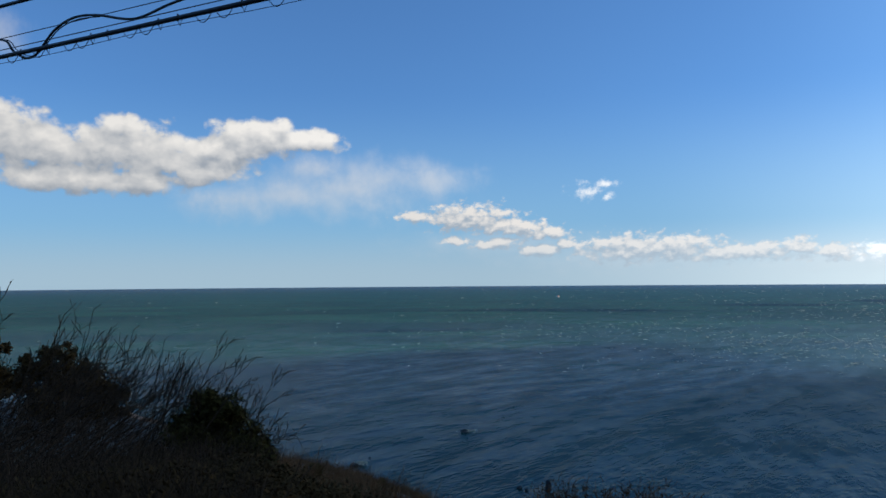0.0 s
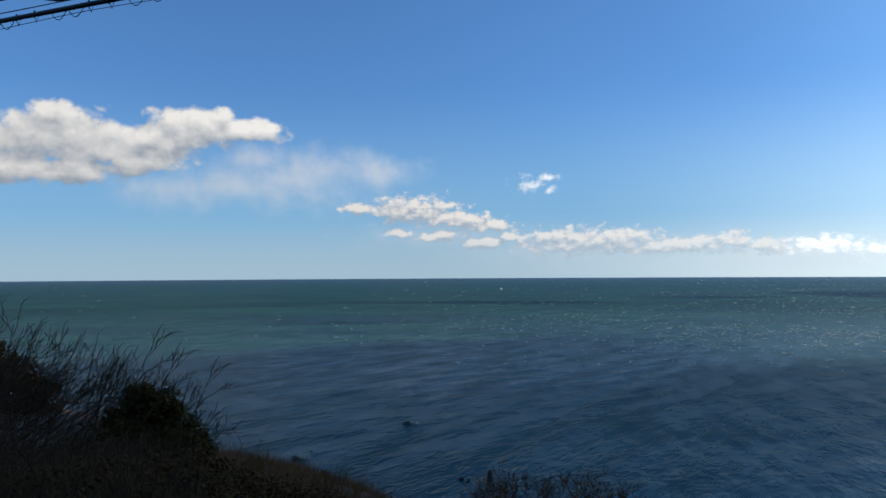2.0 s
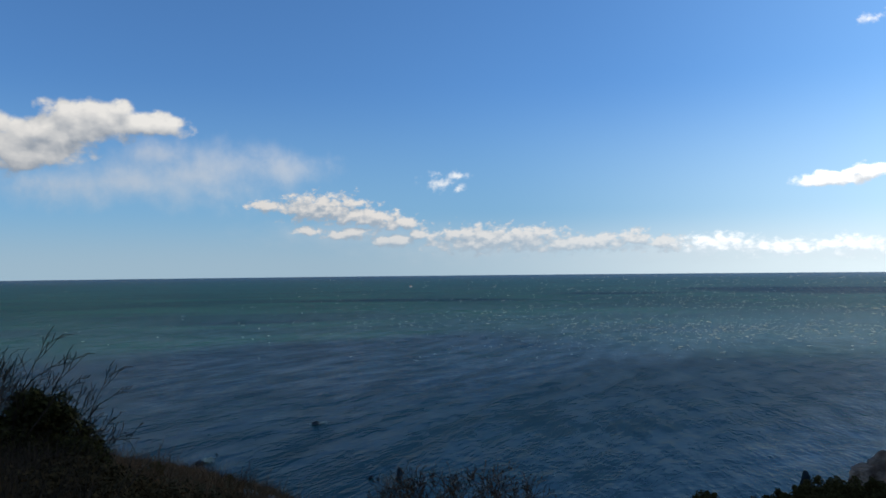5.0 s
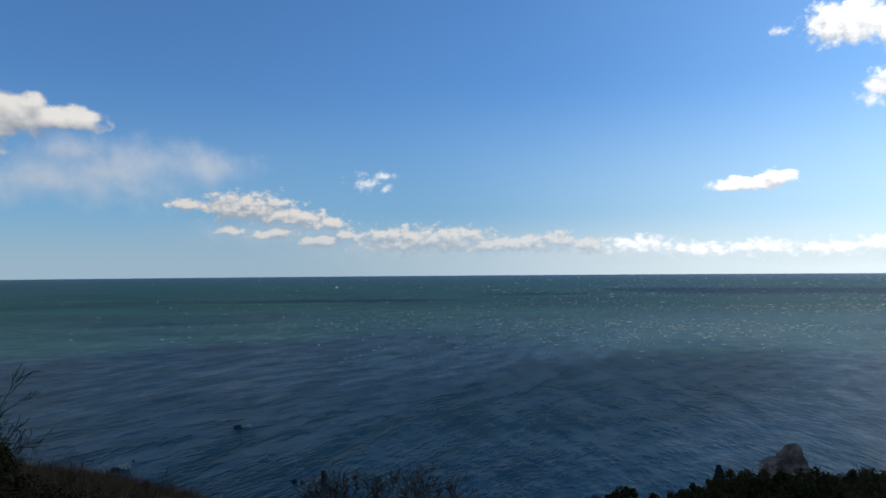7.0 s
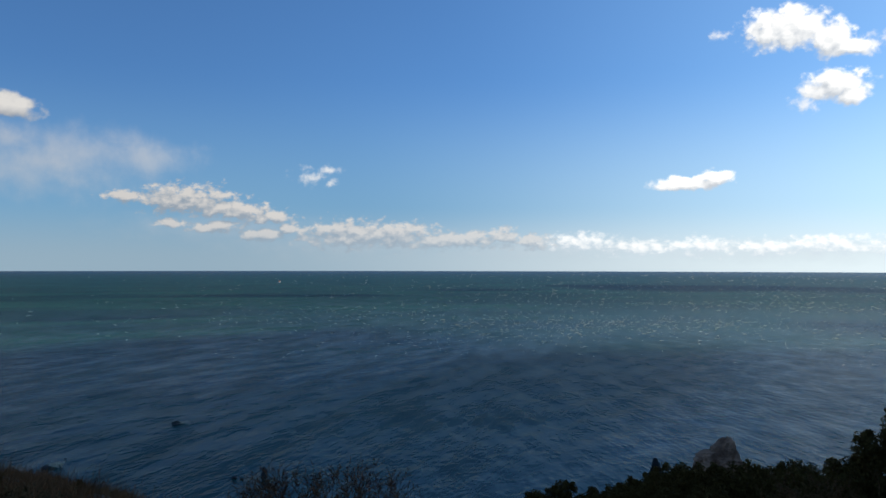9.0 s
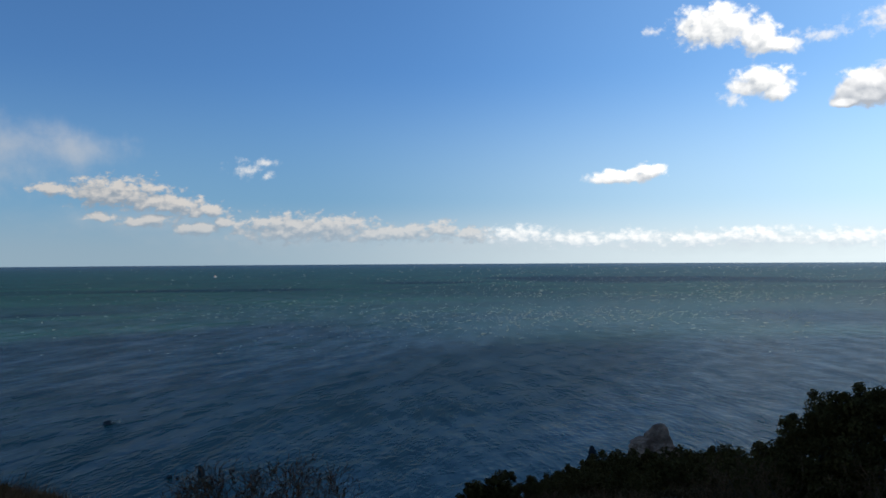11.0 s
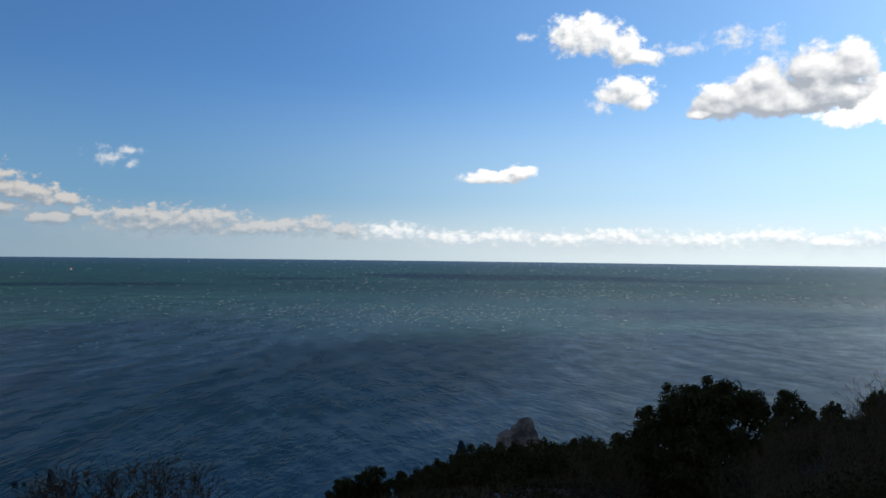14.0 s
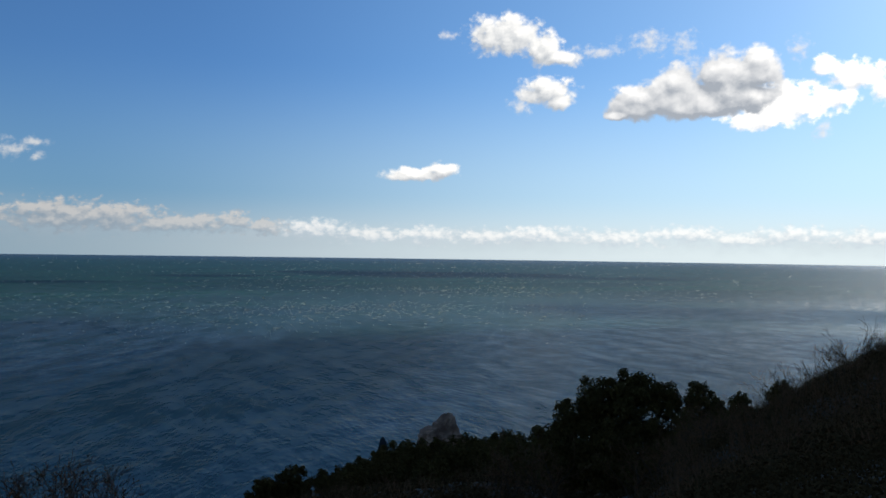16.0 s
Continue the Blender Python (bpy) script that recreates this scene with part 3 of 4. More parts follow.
# ---- plants ----
def crown(lobes, count, size, seed, mat, shell=0.45, tufted=0.7):
    """A crown of many small folded leaves, gathered round lobes (x, y, z, rx, ry, rz)."""
    rng = np.random.default_rng(seed)
    lob = np.asarray(lobes, float)
    weight = (lob[:, 3] * lob[:, 4] + lob[:, 4] * lob[:, 5] + lob[:, 3] * lob[:, 5])
    pick = rng.choice(len(lob), count, p=weight / weight.sum())
    d = rng.normal(size=(count, 3))
    d /= np.linalg.norm(d, axis=1, keepdims=True)
    c = lob[pick, :3] + d * (rng.random(count) ** shell)[:, None] * lob[pick, 3:] * 0.88
    if len(lob) < 60:
        # most leaves gather in tufts over each lobe
        tufts = rng.normal(size=(len(lob), 18, 3))
        tufts /= np.linalg.norm(tufts, axis=2, keepdims=True)
        reach, fat = rng.uniform(0.72, 1.08, (len(lob), 18)), rng.uniform(0.16, 0.34, (len(lob), 18))
        k = rng.integers(0, 18, count)
        tuft = lob[pick, :3] + tufts[pick, k] * lob[pick, 3:] * reach[pick, k][:, None] + d * (rng.random(count) ** 0.5 * fat[pick, k])[:, None] * lob[pick, 3:].mean(1, keepdims=True)
        c = np.where(rng.random(count)[:, None] < tufted, tuft, c)
    out = d + rng.normal(0, 0.75, (count, 3)) + [0, 0, 0.25]
    out /= np.linalg.norm(out, axis=1, keepdims=True)
    side = np.cross(out, rng.normal(size=(count, 3)))
    side /= np.linalg.norm(side, axis=1, keepdims=True) + 1e-9
    long = np.cross(side, out)
    s = (size * rng.uniform(0.6, 1.4, count))[:, None]
    fold = out * s * 0.16
    verts = np.stack([c - long * s, c + side * s * 0.42 + fold, c + long * s, c - side * s * 0.42 + fold], 1).reshape(-1, 3)
    b = np.arange(count)[:, None] * 4
    faces = np.concatenate([b + [0, 1, 2], b + [0, 2, 3]], 0)
    return raw_mesh("crown", verts, faces, mat)


def branching(seed, height, lean, depth=5, spread=0.75, thick=0.055, stems=3, kids=2, rise=0.05, side=0.55):
    """Limbs of a bare tree as tapered segments: (limbs, twigs)."""
    rng = random.Random(seed)
    limbs, twigs = [], []

    def aside(d, amount):
        e = Vector((rng.gauss(0, 1), rng.gauss(0, 1), rng.gauss(0, 0.8)))
        e -= d * e.dot(d)
        return (d + e.normalized() * amount + Vector((0, 0, rise)) + Vector(lean) * 0.12).normalized()

    def grow(p, d, length, r, level):
        n = 4 if level < 2 else 3
        for _ in range(n):
            d = (d + Vector((rng.gauss(0, 0.10), rng.gauss(0, 0.10), rng.gauss(0, 0.08) + rise * 0.35))).normalized()
            q = p + d * length / n
            r1 = max(r * 0.88, 0.0075)
            (limbs if level < 2 else twigs).append((*p, *q, r, r1))
            p, r = q, r1
            if level < depth and rng.random() < side:
                grow(p, aside(d, spread * rng.uniform(0.7, 1.5)), length * rng.uniform(0.45, 0.75), max(r * 0.62, 0.008), level + 1)
        if level < depth:
            for _ in range(kids - 1):
                grow(p, aside(d, spread * rng.uniform(0.4, 1.0)), length * rng.uniform(0.6, 0.8), max(r * 0.8, 0.008), level + 1)

    for _ in range(stems):
        d = (Vector((rng.gauss(0, 0.3), rng.gauss(0, 0.3), 1)) + Vector(lean)).normalized()
        grow(Vector((rng.gauss(0, 0.03), rng.gauss(0, 0.03), -0.3)), d, height * 0.42, thick, 0)
    return limbs, twigs


def bare_tree(seed, height, lean, label, wood_mat=BRANCH, **more):
    tree = new("bare_tree")
    limbs, twigs = branching(seed, height, lean, **more)
    part_of("trunk", raw_mesh("trunk", *tubes(limbs, 5), BARK, True), tree)
    part_of("branchwork", raw_mesh("branchwork", *tubes(twigs, 3), wood_mat), tree)
    return tagged(tree, label, "bare tree")


def windswept_tree(seed, length, label, limbs=4, steep=42.0, wood_mat=BRANCH):
    """A bare tree whose limbs all sweep one way and turn up at their ends."""
    rng = random.Random(seed)
    wood, twigs = [], []

    def shoot(p, yaw, pitch, size, r, level):
        n = max(3, int(round(9 - 2 * level)))
        for i in range(n):
            yaw += rng.gauss(0, 4)
            pitch = min(pitch + (38.0 - pitch) * 0.05 + rng.gauss(0.6, 3.0), 72.0)
            d = Vector((math.cos(radians(yaw)) * math.cos(radians(pitch)), math.sin(radians(yaw)) * math.cos(radians(pitch)), math.sin(radians(pitch))))
            q, r1 = p + d * size / n, max(r * (0.90 if level < 2 else 0.86), 0.0095)
            (wood if level == 0 else twigs).append((*p, *q, r, r1))
            p, r = q, r1
            if level < 3 and i >= (2 if level == 0 else 1) and rng.random() < 0.6:
                flip = 1 if (i + level) % 2 else -0.85
                shoot(p, yaw + rng.gauss(0, 34), pitch + flip * rng.uniform(14, 34), size * rng.uniform(0.40, 0.62) * (1.1 - 0.5 * i / n), max(r * 0.68, 0.0095), level + 1)

    tree = new("bare_tree")
    for k in range(limbs):
        wood.clear(), twigs.clear()
        base = Vector((rng.gauss(0, 0.03), rng.gauss(0, 0.03), -0.3))
        shoot(base, rng.gauss(0, 16), steep + (k - limbs / 2 + 0.5) * 30.0 / limbs + rng.gauss(0, 3), length * rng.uniform(0.75, 1.05), 0.05, 0)
        limb = part_of("limb", raw_mesh("limb", *tubes(wood, 5), BARK, True), tree)
        tagged(part_of("twigs", raw_mesh("twigs", *tubes(twigs, 3), wood_mat), limb), kind="stuff")
    return tagged(tree, label, "bare tree")


def leafy_tree(name, lobes, count, size, seed, label, category, mat=LEAF, trunk=0.12, group="", tufted=0.7, shell=0.45, split=False):
    """Trunk and limbs to each lobe, and a crown of leaves."""
    rng = random.Random(seed)
    tree = new(name)
    segs = []
    foot = Vector((0, 0, -0.6))
    low = min(l[2] for l in lobes)
    fork = Vector((rng.gauss(0, 0.1), rng.gauss(0, 0.1), max(0.3, low * 0.5)))
    segs.append((*foot, *fork, trunk * 1.3, trunk))
    for l in lobes:
        tip = Vector(l[:3])
        mid = fork.lerp(tip, 0.5) + Vector((rng.gauss(0, 0.15), rng.gauss(0, 0.15), 0.1))
        segs += [(*fork, *mid, trunk * 0.6, trunk * 0.4), (*mid, *tip, trunk * 0.4, trunk * 0.12)]
        for _ in range(5):
            d = Vector((rng.gauss(0, 1), rng.gauss(0, 1), rng.gauss(0, 0.7))).normalized()
            end = tip + Vector((d.x * l[3], d.y * l[4], d.z * l[5])) * 0.85
            segs.append((*tip, *end, trunk * 0.14, trunk * 0.05))
    part_of("trunk", raw_mesh("trunk", *tubes(segs, 6), BARK, True), tree)
    if split:
        area = [l[3] * l[4] + l[4] * l[5] + l[3] * l[5] for l in lobes]
        for k, l in enumerate(lobes):
            clump_mesh = crown([l], int(count * area[k] / sum(area)), size, seed + k, mat, tufted=tufted, shell=shell)
            part_of("foliage_clump", clump_mesh, tree)
    else:
        part_of("crown", crown(lobes, count, size, seed, mat, tufted=tufted, shell=shell), tree)
    return tagged(tree, label, category, group)


def stand(ob, az, r, turn=0.0, scale=1.0, sink=0.0):
    p = polar(az, r, 0)
    p.z = float(ground_z(p.x, p.y)) - sink
    ob.matrix_world = Matrix.Translation(p) @ pose(0, 0, 0, 0, 0, turn) @ Matrix.Scale(scale, 4)
    return ob


def stand_copy(ob, az, r, turn=0.0, scale=1.0, sink=0.0):
    return stand(copy_thing(ob, Matrix.Identity(4)), az, r, turn, scale, sink)


# the round evergreen shrub on the near slope
EVER_R = 25.0
shrub = leafy_tree("evergreen_shrub", [(-0.45, 0, 1.35, 0.8, 0.9, 0.95), (0.35, 0.1, 1.2, 0.85, 0.9, 0.85), (0.95, -0.1, 0.75, 0.65, 0.8, 0.65),
                                       (-0.35, 0.1, 2.05, 0.45, 0.5, 0.5), (0.15, 0, 2.0, 0.4, 0.45, 0.4), (-0.9, 0, 1.5, 0.4, 0.4, 0.4), (0.2, -0.3, 0.5, 1.2, 0.9, 0.6)],
                   14000, 0.07, 11, "dense dark green evergreen shrub with glossy small leaves", "shrub", LEAF_DEEP, trunk=0.07, tufted=0.45, split=True)
stand(shrub, -15.9, EVER_R, 0, 1.22, 0.3)

# leafless wind-bent trees
LEAN = (0.95, 0.0, 0.0)
bare = [bare_tree(s, h, LEAN, lab) for s, h, lab in ((21, 5.4, "leafless grey-brown tree bent by the sea wind"), (22, 4.8, "leafless brown tree with fine upswept twigs"), (23, 3.9, "low leafless tree with thin dense twigs"))]
stand(bare[0], -33.0, 24.0)
stand(bare[1], -35.0, 21.0)
stand(bare[2], -30.5, 20.0, 20, 0.8)
for k, az, r, turn, s in ((2, -28.5, 20.0, 25, 0.6),):
    stand_copy(bare[k], az, r, turn, s)
swept = [windswept_tree(s, size, lab, limbs, steep) for s, size, lab, limbs, steep in (
    (24, 6.6, "leafless brown tree swept sideways by the sea wind", 6, 29.0), (25, 5.2, "leafless tree with upturned thin branches", 5, 33.0), (26, 3.6, "low leafless tree with fanned out twigs", 5, 34.0))]
stand(swept[0], -24.0, 26.0, 24, 0.66)
stand(swept[1], -30.0, 26.0, 34, 0.92)
stand(swept[2], -17.6, 26.5, 16, 1.0)
for k, az, r, turn, s in ((1, -33.5, 25.0, 35, 1.0), (2, -22.5, 27.0, 30, 1.15), (1, -26.5, 28.0, 25, 0.86), (0, -28.0, 24.0, 12, 0.62), (2, -20.0, 25.5, 8, 1.05), (0, -32.0, 22.0, 40, 0.62)):
    stand_copy(swept[k], az, r, turn, s)

# pale leafless shrubs on the hillside and between the headland trees
pale = [bare_tree(27, 3.4, (0.25, 0, 0.1), "pale leafless shrub with spreading grey-brown branches", TWIG, depth=4, spread=0.85, thick=0.05, stems=4),
        bare_tree(28, 2.8, (-0.3, 0, 0.1), "pale leafless shrub with arching dead branches", TWIG, depth=4, spread=1.0, thick=0.045, stems=5)]
stand(pale[0], 58.5, 34, 150, 0.7)
stand(pale[1], 61.0, 30, 250, 0.7)
for k, az, r, turn, s in ((0, 63.5, 38, 170, 0.6), (1, 66.0, 33, 60, 0.7), (0, 68.0, 28, 330, 0.5), (1, 60.0, 42, 210, 0.7), (0, 56.5, 30, 120, 0.6), (1, 64.8, 24, 190, 0.5), (1, 57.0, 38, 20, 0.8), (0, 62.5, 45, 80, 0.7), (1, 66.5, 42, 140, 0.7), (0, 60.8, 24, 10, 0.5),
                          (0, 41.7, 99, 40, 1.2), (1, 42.3, 97, 100, 1.0), (0, 45.2, 47, 200, 1.35), (1, 46.5, 45, 30, 1.3), (0, 47.8, 44, 90, 1.3), (1, 44.0, 50, 280, 1.1), (0, 53.5, 36, 60, 0.9), (1, 55.5, 34, 300, 0.9)):
    stand_copy(pale[k], az, r, turn, s)

# brown-leaved flat-topped trees behind them
flat = leafy_tree("coastal_tree", [(0, 0, 3.0, 1.3, 1.2, 0.75), (1.2, 0.2, 2.5, 1.0, 1.0, 0.7), (-1.2, 0, 2.5, 1.0, 1.0, 0.8), (0.3, 0, 1.7, 1.9, 1.5, 1.0), (2.0, 0, 1.6, 0.8, 0.8, 0.7)],
                  12000, 0.09, 31, "dark brownish-green flat-topped coastal tree", "tree", PINE, 0.12, "trees on the near slope")
stand(flat, -26.0, 34.0, 0, 1.0)
stand_copy(flat, -31.5, 33.0, 120, 1.1)
stand_copy(flat, -35.0, 30.0, 200, 1.1)

# the broadleaf trees on the headland
LABEL_H = "dark green broadleaf evergreen tree in a coastal thicket"
head = [leafy_tree("headland_tree", lobes, 11000, 0.13, seed, LABEL_H, "tree", LEAF, 0.14, "trees on the headland") for seed, lobes in (
    (41, [(0, 0, 3.0, 1.5, 1.5, 1.1), (1.1, 0.3, 2.3, 1.2, 1.2, 1.0), (-1.2, 0, 2.2, 1.2, 1.2, 1.0), (0, 0.8, 2.0, 1.5, 1.2, 1.1), (0.2, -0.9, 1.6, 1.6, 1.2, 1.1)]),
    (42, [(0, 0, 3.3, 1.1, 1.1, 1.0), (0.7, 0.4, 2.2, 1.2, 1.2, 1.2), (-0.8, 0, 2.0, 1.1, 1.1, 1.2), (0, -0.6, 1.3, 1.4, 1.2, 1.0)]),
    (43, [(0.4, 0, 2.4, 1.8, 1.6, 1.0), (-1.3, 0.2, 2.0, 1.3, 1.3, 0.9), (1.7, 0, 1.7, 1.2, 1.2, 0.9), (0, -0.6, 1.3, 2.1, 1.5, 1.0)]))]
stand(head[0], 36.2, 86.0, 0, 1.25)
stand(head[1], 27.0, 73.0, 0, 0.95)
stand(head[2], 33.5, 80.0)
for k, az, r, turn, s in ((1, 28.9, 74.5, 130, 1.0), (2, 31.3, 76, 80, 0.85), (0, 35.2, 82, 40, 1.05), (0, 37.2, 88, 200, 1.3), (2, 39.3, 88, 20, 1.35), (0, 41.2, 92, 150, 1.3),
                          (2, 42.9, 90, 260, 1.35), (0, 44.4, 86, 70, 1.25), (0, 45.6, 80, 300, 1.2), (2, 46.8, 74, 110, 1.2), (0, 38.2, 80, 190, 1.2), (2, 41.6, 80, 330, 1.25),
                          (0, 44.0, 74, 220, 1.1), (2, 35.6, 75, 140, 0.95), (0, 47.5, 66, 15, 1.0), (2, 45.0, 66, 75, 1.0), (1, 43.3, 70, 10, 0.9), (2, 39.0, 73, 250, 1.0), (1, 47.8, 66, 280, 1.25), (2, 33.0, 70, 30, 0.8)):
    stand_copy(head[k], az, r, turn, s)

# the tall clumped tree below the road bend
big = leafy_tree("evergreen_tree", [(-3.5, 0, 2.6, 1.2, 1.4, 1.3), (-2.7, 0, 4.1, 1.1, 1.3, 1.1), (-1.3, 0.2, 5.3, 1.2, 1.4, 1.2), (0.2, 0, 5.6, 1.1, 1.3, 1.1), (1.5, 0, 5.5, 1.1, 1.3, 1.1),
                                    (2.7, 0, 5.3, 0.9, 1.1, 1.1), (4.3, 0, 5.6, 0.8, 0.9, 0.9), (5.2, 0.1, 5.0, 0.75, 0.8, 0.6), (3.9, 0, 4.3, 0.6, 0.7, 0.5), (-2.0, -0.3, 2.4, 2.1, 1.7, 1.8),
                                    (0.4, -0.4, 3.3, 2.2, 1.8, 2.0), (2.3, -0.3, 3.0, 1.5, 1.5, 1.7), (-3.0, -0.2, 1.2, 1.9, 1.6, 1.3), (0.5, -0.5, 1.5, 2.6, 1.8, 1.6), (4.6, -0.2, 1.8, 1.7, 1.5, 1.4)],
                 80000, 0.105, 51, "tall dark evergreen tree with a clumped windswept crown", "tree", LEAF, 0.2, tufted=0.55, shell=0.6, split=True)
stand(big, 52.3, 50.0, -52.3, 1.1)
hump = leafy_tree("evergreen_shrub", [(0, 0, 1.0, 1.0, 1.0, 0.8), (0.5, 0, 1.5, 0.5, 0.5, 0.6), (-0.8, 0, 0.6, 0.9, 0.9, 0.6)], 5000, 0.09, 61, "dark rounded evergreen shrub on the slope", "shrub", LEAF, 0.07, "shrubs on the slope")
for k, (az, r, turn, s) in enumerate(((58.3, 51, 0, 0.7), (59.3, 50, 100, 0.7), (57.2, 48, 50, 1.0), (63.0, 44, 200, 0.8), (60.5, 44, 20, 0.8), (-9.5, 42, 0, 0.55), (-4.5, 75, 90, 0.7), (-13.0, 33, 40, 0.6))):
    stand(hump, az, r, turn, s) if k == 0 else stand_copy(hump, az, r, turn, s)

# leafless shrub with dried pods, below the road
pods = bare_tree(71, 3.0, (0.1, 0, 0.3), "leafless shrub with dry seed pods", TWIG, depth=4, spread=0.7, thick=0.025, stems=5)
rng = np.random.default_rng(72)
tips = np.array([t[3:6] for t in branching(71, 3.0, (0.1, 0, 0.3), depth=4, spread=0.7, thick=0.025, stems=5)[1]])
tips = tips[rng.choice(len(tips), 160, replace=False)]
part_of("seed_pod", crown([(*t, 0.05, 0.05, 0.06) for t in tips], 1300, 0.03, 73, LEAF_DRY), pods, "dry brown seed pods at the twig tips")
stand(pods, 9.0, 23.0, 0, 0.8)
for az, r, turn, s in ((11.5, 22.5, 80, 0.78), (14.0, 23.0, 170, 0.8), (17.0, 23.5, 260, 0.7), (7.3, 22.5, 40, 0.65)):
    stand_copy(pods, az, r, turn, s)
# thin leafless shrubs along the hill's edge
for k, az, r, turn, s in ((2, 63.2, 54, 300, 0.6), (2, 64.6, 54, 250, 0.75), (1, 65.8, 54, 280, 0.6), (2, 66.8, 53, 320, 0.8), (1, 68.0, 54, 230, 0.6), (2, 69.2, 53, 290, 0.8), (2, 62.0, 55, 200, 0.45), (2, 65.2, 53, 60, 0.6), (2, 67.4, 53, 120, 0.6)):
    stand_copy(swept[k], az, r, turn, s)


def scatter(name, label, category, segs, mat, spots, seed, lo, hi, sides=3):
    """One joined mesh of many turned copies of a clump of twigs."""
    rng = np.random.default_rng(seed)
    v, f = tubes(segs, sides)
    az, r = spots
    x, y = r * np.sin(np.radians(az)), r * np.cos(np.radians(az))
    z = ground_z(x, y)
    turn, s = rng.uniform(0, 6.28, len(x)), rng.uniform(lo, hi, len(x))
    c, sn = np.cos(turn), np.sin(turn)
    px = (v[None, :, 0] * c[:, None] - v[None, :, 1] * sn[:, None]) * s[:, None] + x[:, None]
    py = (v[None, :, 0] * sn[:, None] + v[None, :, 1] * c[:, None]) * s[:, None] + y[:, None]
    pz = v[None, :, 2] * s[:, None] + z[:, None]
    verts = np.stack([px, py, pz], -1).reshape(-1, 3)
    faces = (f[None] + (np.arange(len(x)) * len(v))[:, None, None]).reshape(-1, f.shape[1])
    return tagged(new(name, raw_mesh(name, verts, faces, mat)), label, category, kind="stuff")


def field(seed, count, az0, az1, r0, r1):
    rng = np.random.default_rng(seed)
    return rng.uniform(az0, az1, count), np.sqrt(rng.uniform(r0 ** 2, r1 ** 2, count))


def clump(seed, stems, height, spread, thick):
    rng = random.Random(seed)
    segs = []
    for _ in range(stems):
        p = Vector((rng.gauss(0, spread * 0.4), rng.gauss(0, spread * 0.4), -0.1))
        d = Vector((rng.gauss(0, spread), rng.gauss(0, spread), 1)).normalized()
        h, r = height * rng.uniform(0.5, 1.1), thick
        for _ in range(3):
            d = (d + Vector((rng.gauss(0, 0.2), rng.gauss(0, 0.2), 0.05))).normalized()
            q = p + d * h / 3
            segs.append((*p, *q, r, r * 0.7))
            p, r = q, r * 0.7
            e = (d + Vector((rng.gauss(0, 0.5), rng.gauss(0, 0.5), 0.1))).normalized()
            segs.append((*p, *(p + e * h * 0.3), r * 0.8, r * 0.3))
    return segs


scatter("brush", "tangled brown leafless brush on the near slope", "brush", clump(81, 20, 0.9, 0.6, 0.008), BRANCH, field(82, 430, -44, -14, 9, 27), 83, 0.7, 1.5)
scatter("brush", "dry brown brush over the hillside", "brush", clump(84, 18, 1.1, 0.6, 0.013), TWIG, field(85, 1100, 56, 85, 16, 60), 86, 0.5, 1.1)
scatter("brush", "low dry reddish-brown brush on the shore slope", "brush", clump(87, 14, 1.1, 0.6, 0.018), TWIG, field(88, 1500, -18, 2, 26, 145), 89, 0.8, 1.7)
scatter("brush", "bare brush between the headland trees", "brush", clump(90, 14, 1.4, 0.5, 0.025), TWIG, field(91, 300, 22, 58, 45, 100), 92, 0.6, 1.3)
scatter("brush", "thin brown brush on the bare slope", "brush", clump(96, 12, 0.7, 0.6, 0.012), BRANCH, field(97, 420, -46, -17, 27, 48), 98, 0.5, 1.0)
scatter("grass", "tufts of dry straw-coloured grass", "grass", clump(93, 18, 0.6, 0.5, 0.012), GRASS, field(94, 2400, -20, 3, 20, 120), 95, 0.6, 1.3)


def ground_leaves(label, mat, seed, count, az0, az1, r0, r1, size, height):
    rng = np.random.default_rng(seed)
    patch = count // 60
    az, r = field(seed, patch, az0, az1, r0, r1)
    px, py = r * np.sin(np.radians(az)), r * np.cos(np.radians(az))
    pick = rng.integers(0, patch, count)
    wide = rng.uniform(0.4, 1.1, patch)
    d = rng.normal(size=(count, 3))
    d /= np.linalg.norm(d, axis=1, keepdims=True)
    x, y = px[pick] + d[:, 0] * wide[pick], py[pick] + d[:, 1] * wide[pick]
    c = np.stack([x, y, ground_z(x, y) + np.abs(d[:, 2]) * height * wide[pick]], -1)
    out = d + rng.normal(0, 0.6, (count, 3))
    out /= np.linalg.norm(out, axis=1, keepdims=True)
    side = np.cross(out, rng.normal(size=(count, 3)))
    side /= np.linalg.norm(side, axis=1, keepdims=True)
    long = np.cross(side, out)
    s = (size * rng.uniform(0.6, 1.4, count))[:, None]
    verts = np.stack([c - long * s, c + side * s * 0.45, c + long * s, c - side * s * 0.45], 1).reshape(-1, 3)
    b = np.arange(count)[:, None] * 4
    tagged(new("undergrowth", raw_mesh("undergrowth", verts, np.concatenate([b + [0, 1, 2], b + [0, 2, 3]], 0), mat)), label, "undergrowth", kind="stuff")


ground_leaves("dark brown undergrowth on the near slope", SCRUB, 101, 50000, -42, -12, 12, 28, 0.06, 0.7)
ground_leaves("low dark brown undergrowth below the shrub", SCRUB, 108, 50000, -20, 4, 9, 34, 0.05, 0.6)
ground_leaves("low olive undergrowth by the shore", GRASS, 107, 26000, -17, -4, 28, 60, 0.07, 0.7)
ground_leaves("reddish-brown dead undergrowth on the shore slope", LEAF_DRY, 102, 36000, -18, 2, 30, 148, 0.10, 0.6)
ground_leaves("low dark green undergrowth by the road edge", SCRUB, 105, 90000, 40, 95, 4, 17, 0.03, 0.35)
ground_leaves("dark undergrowth over the hillside", SCRUB, 103, 260000, 54, 88, 15, 62, 0.06, 0.6)
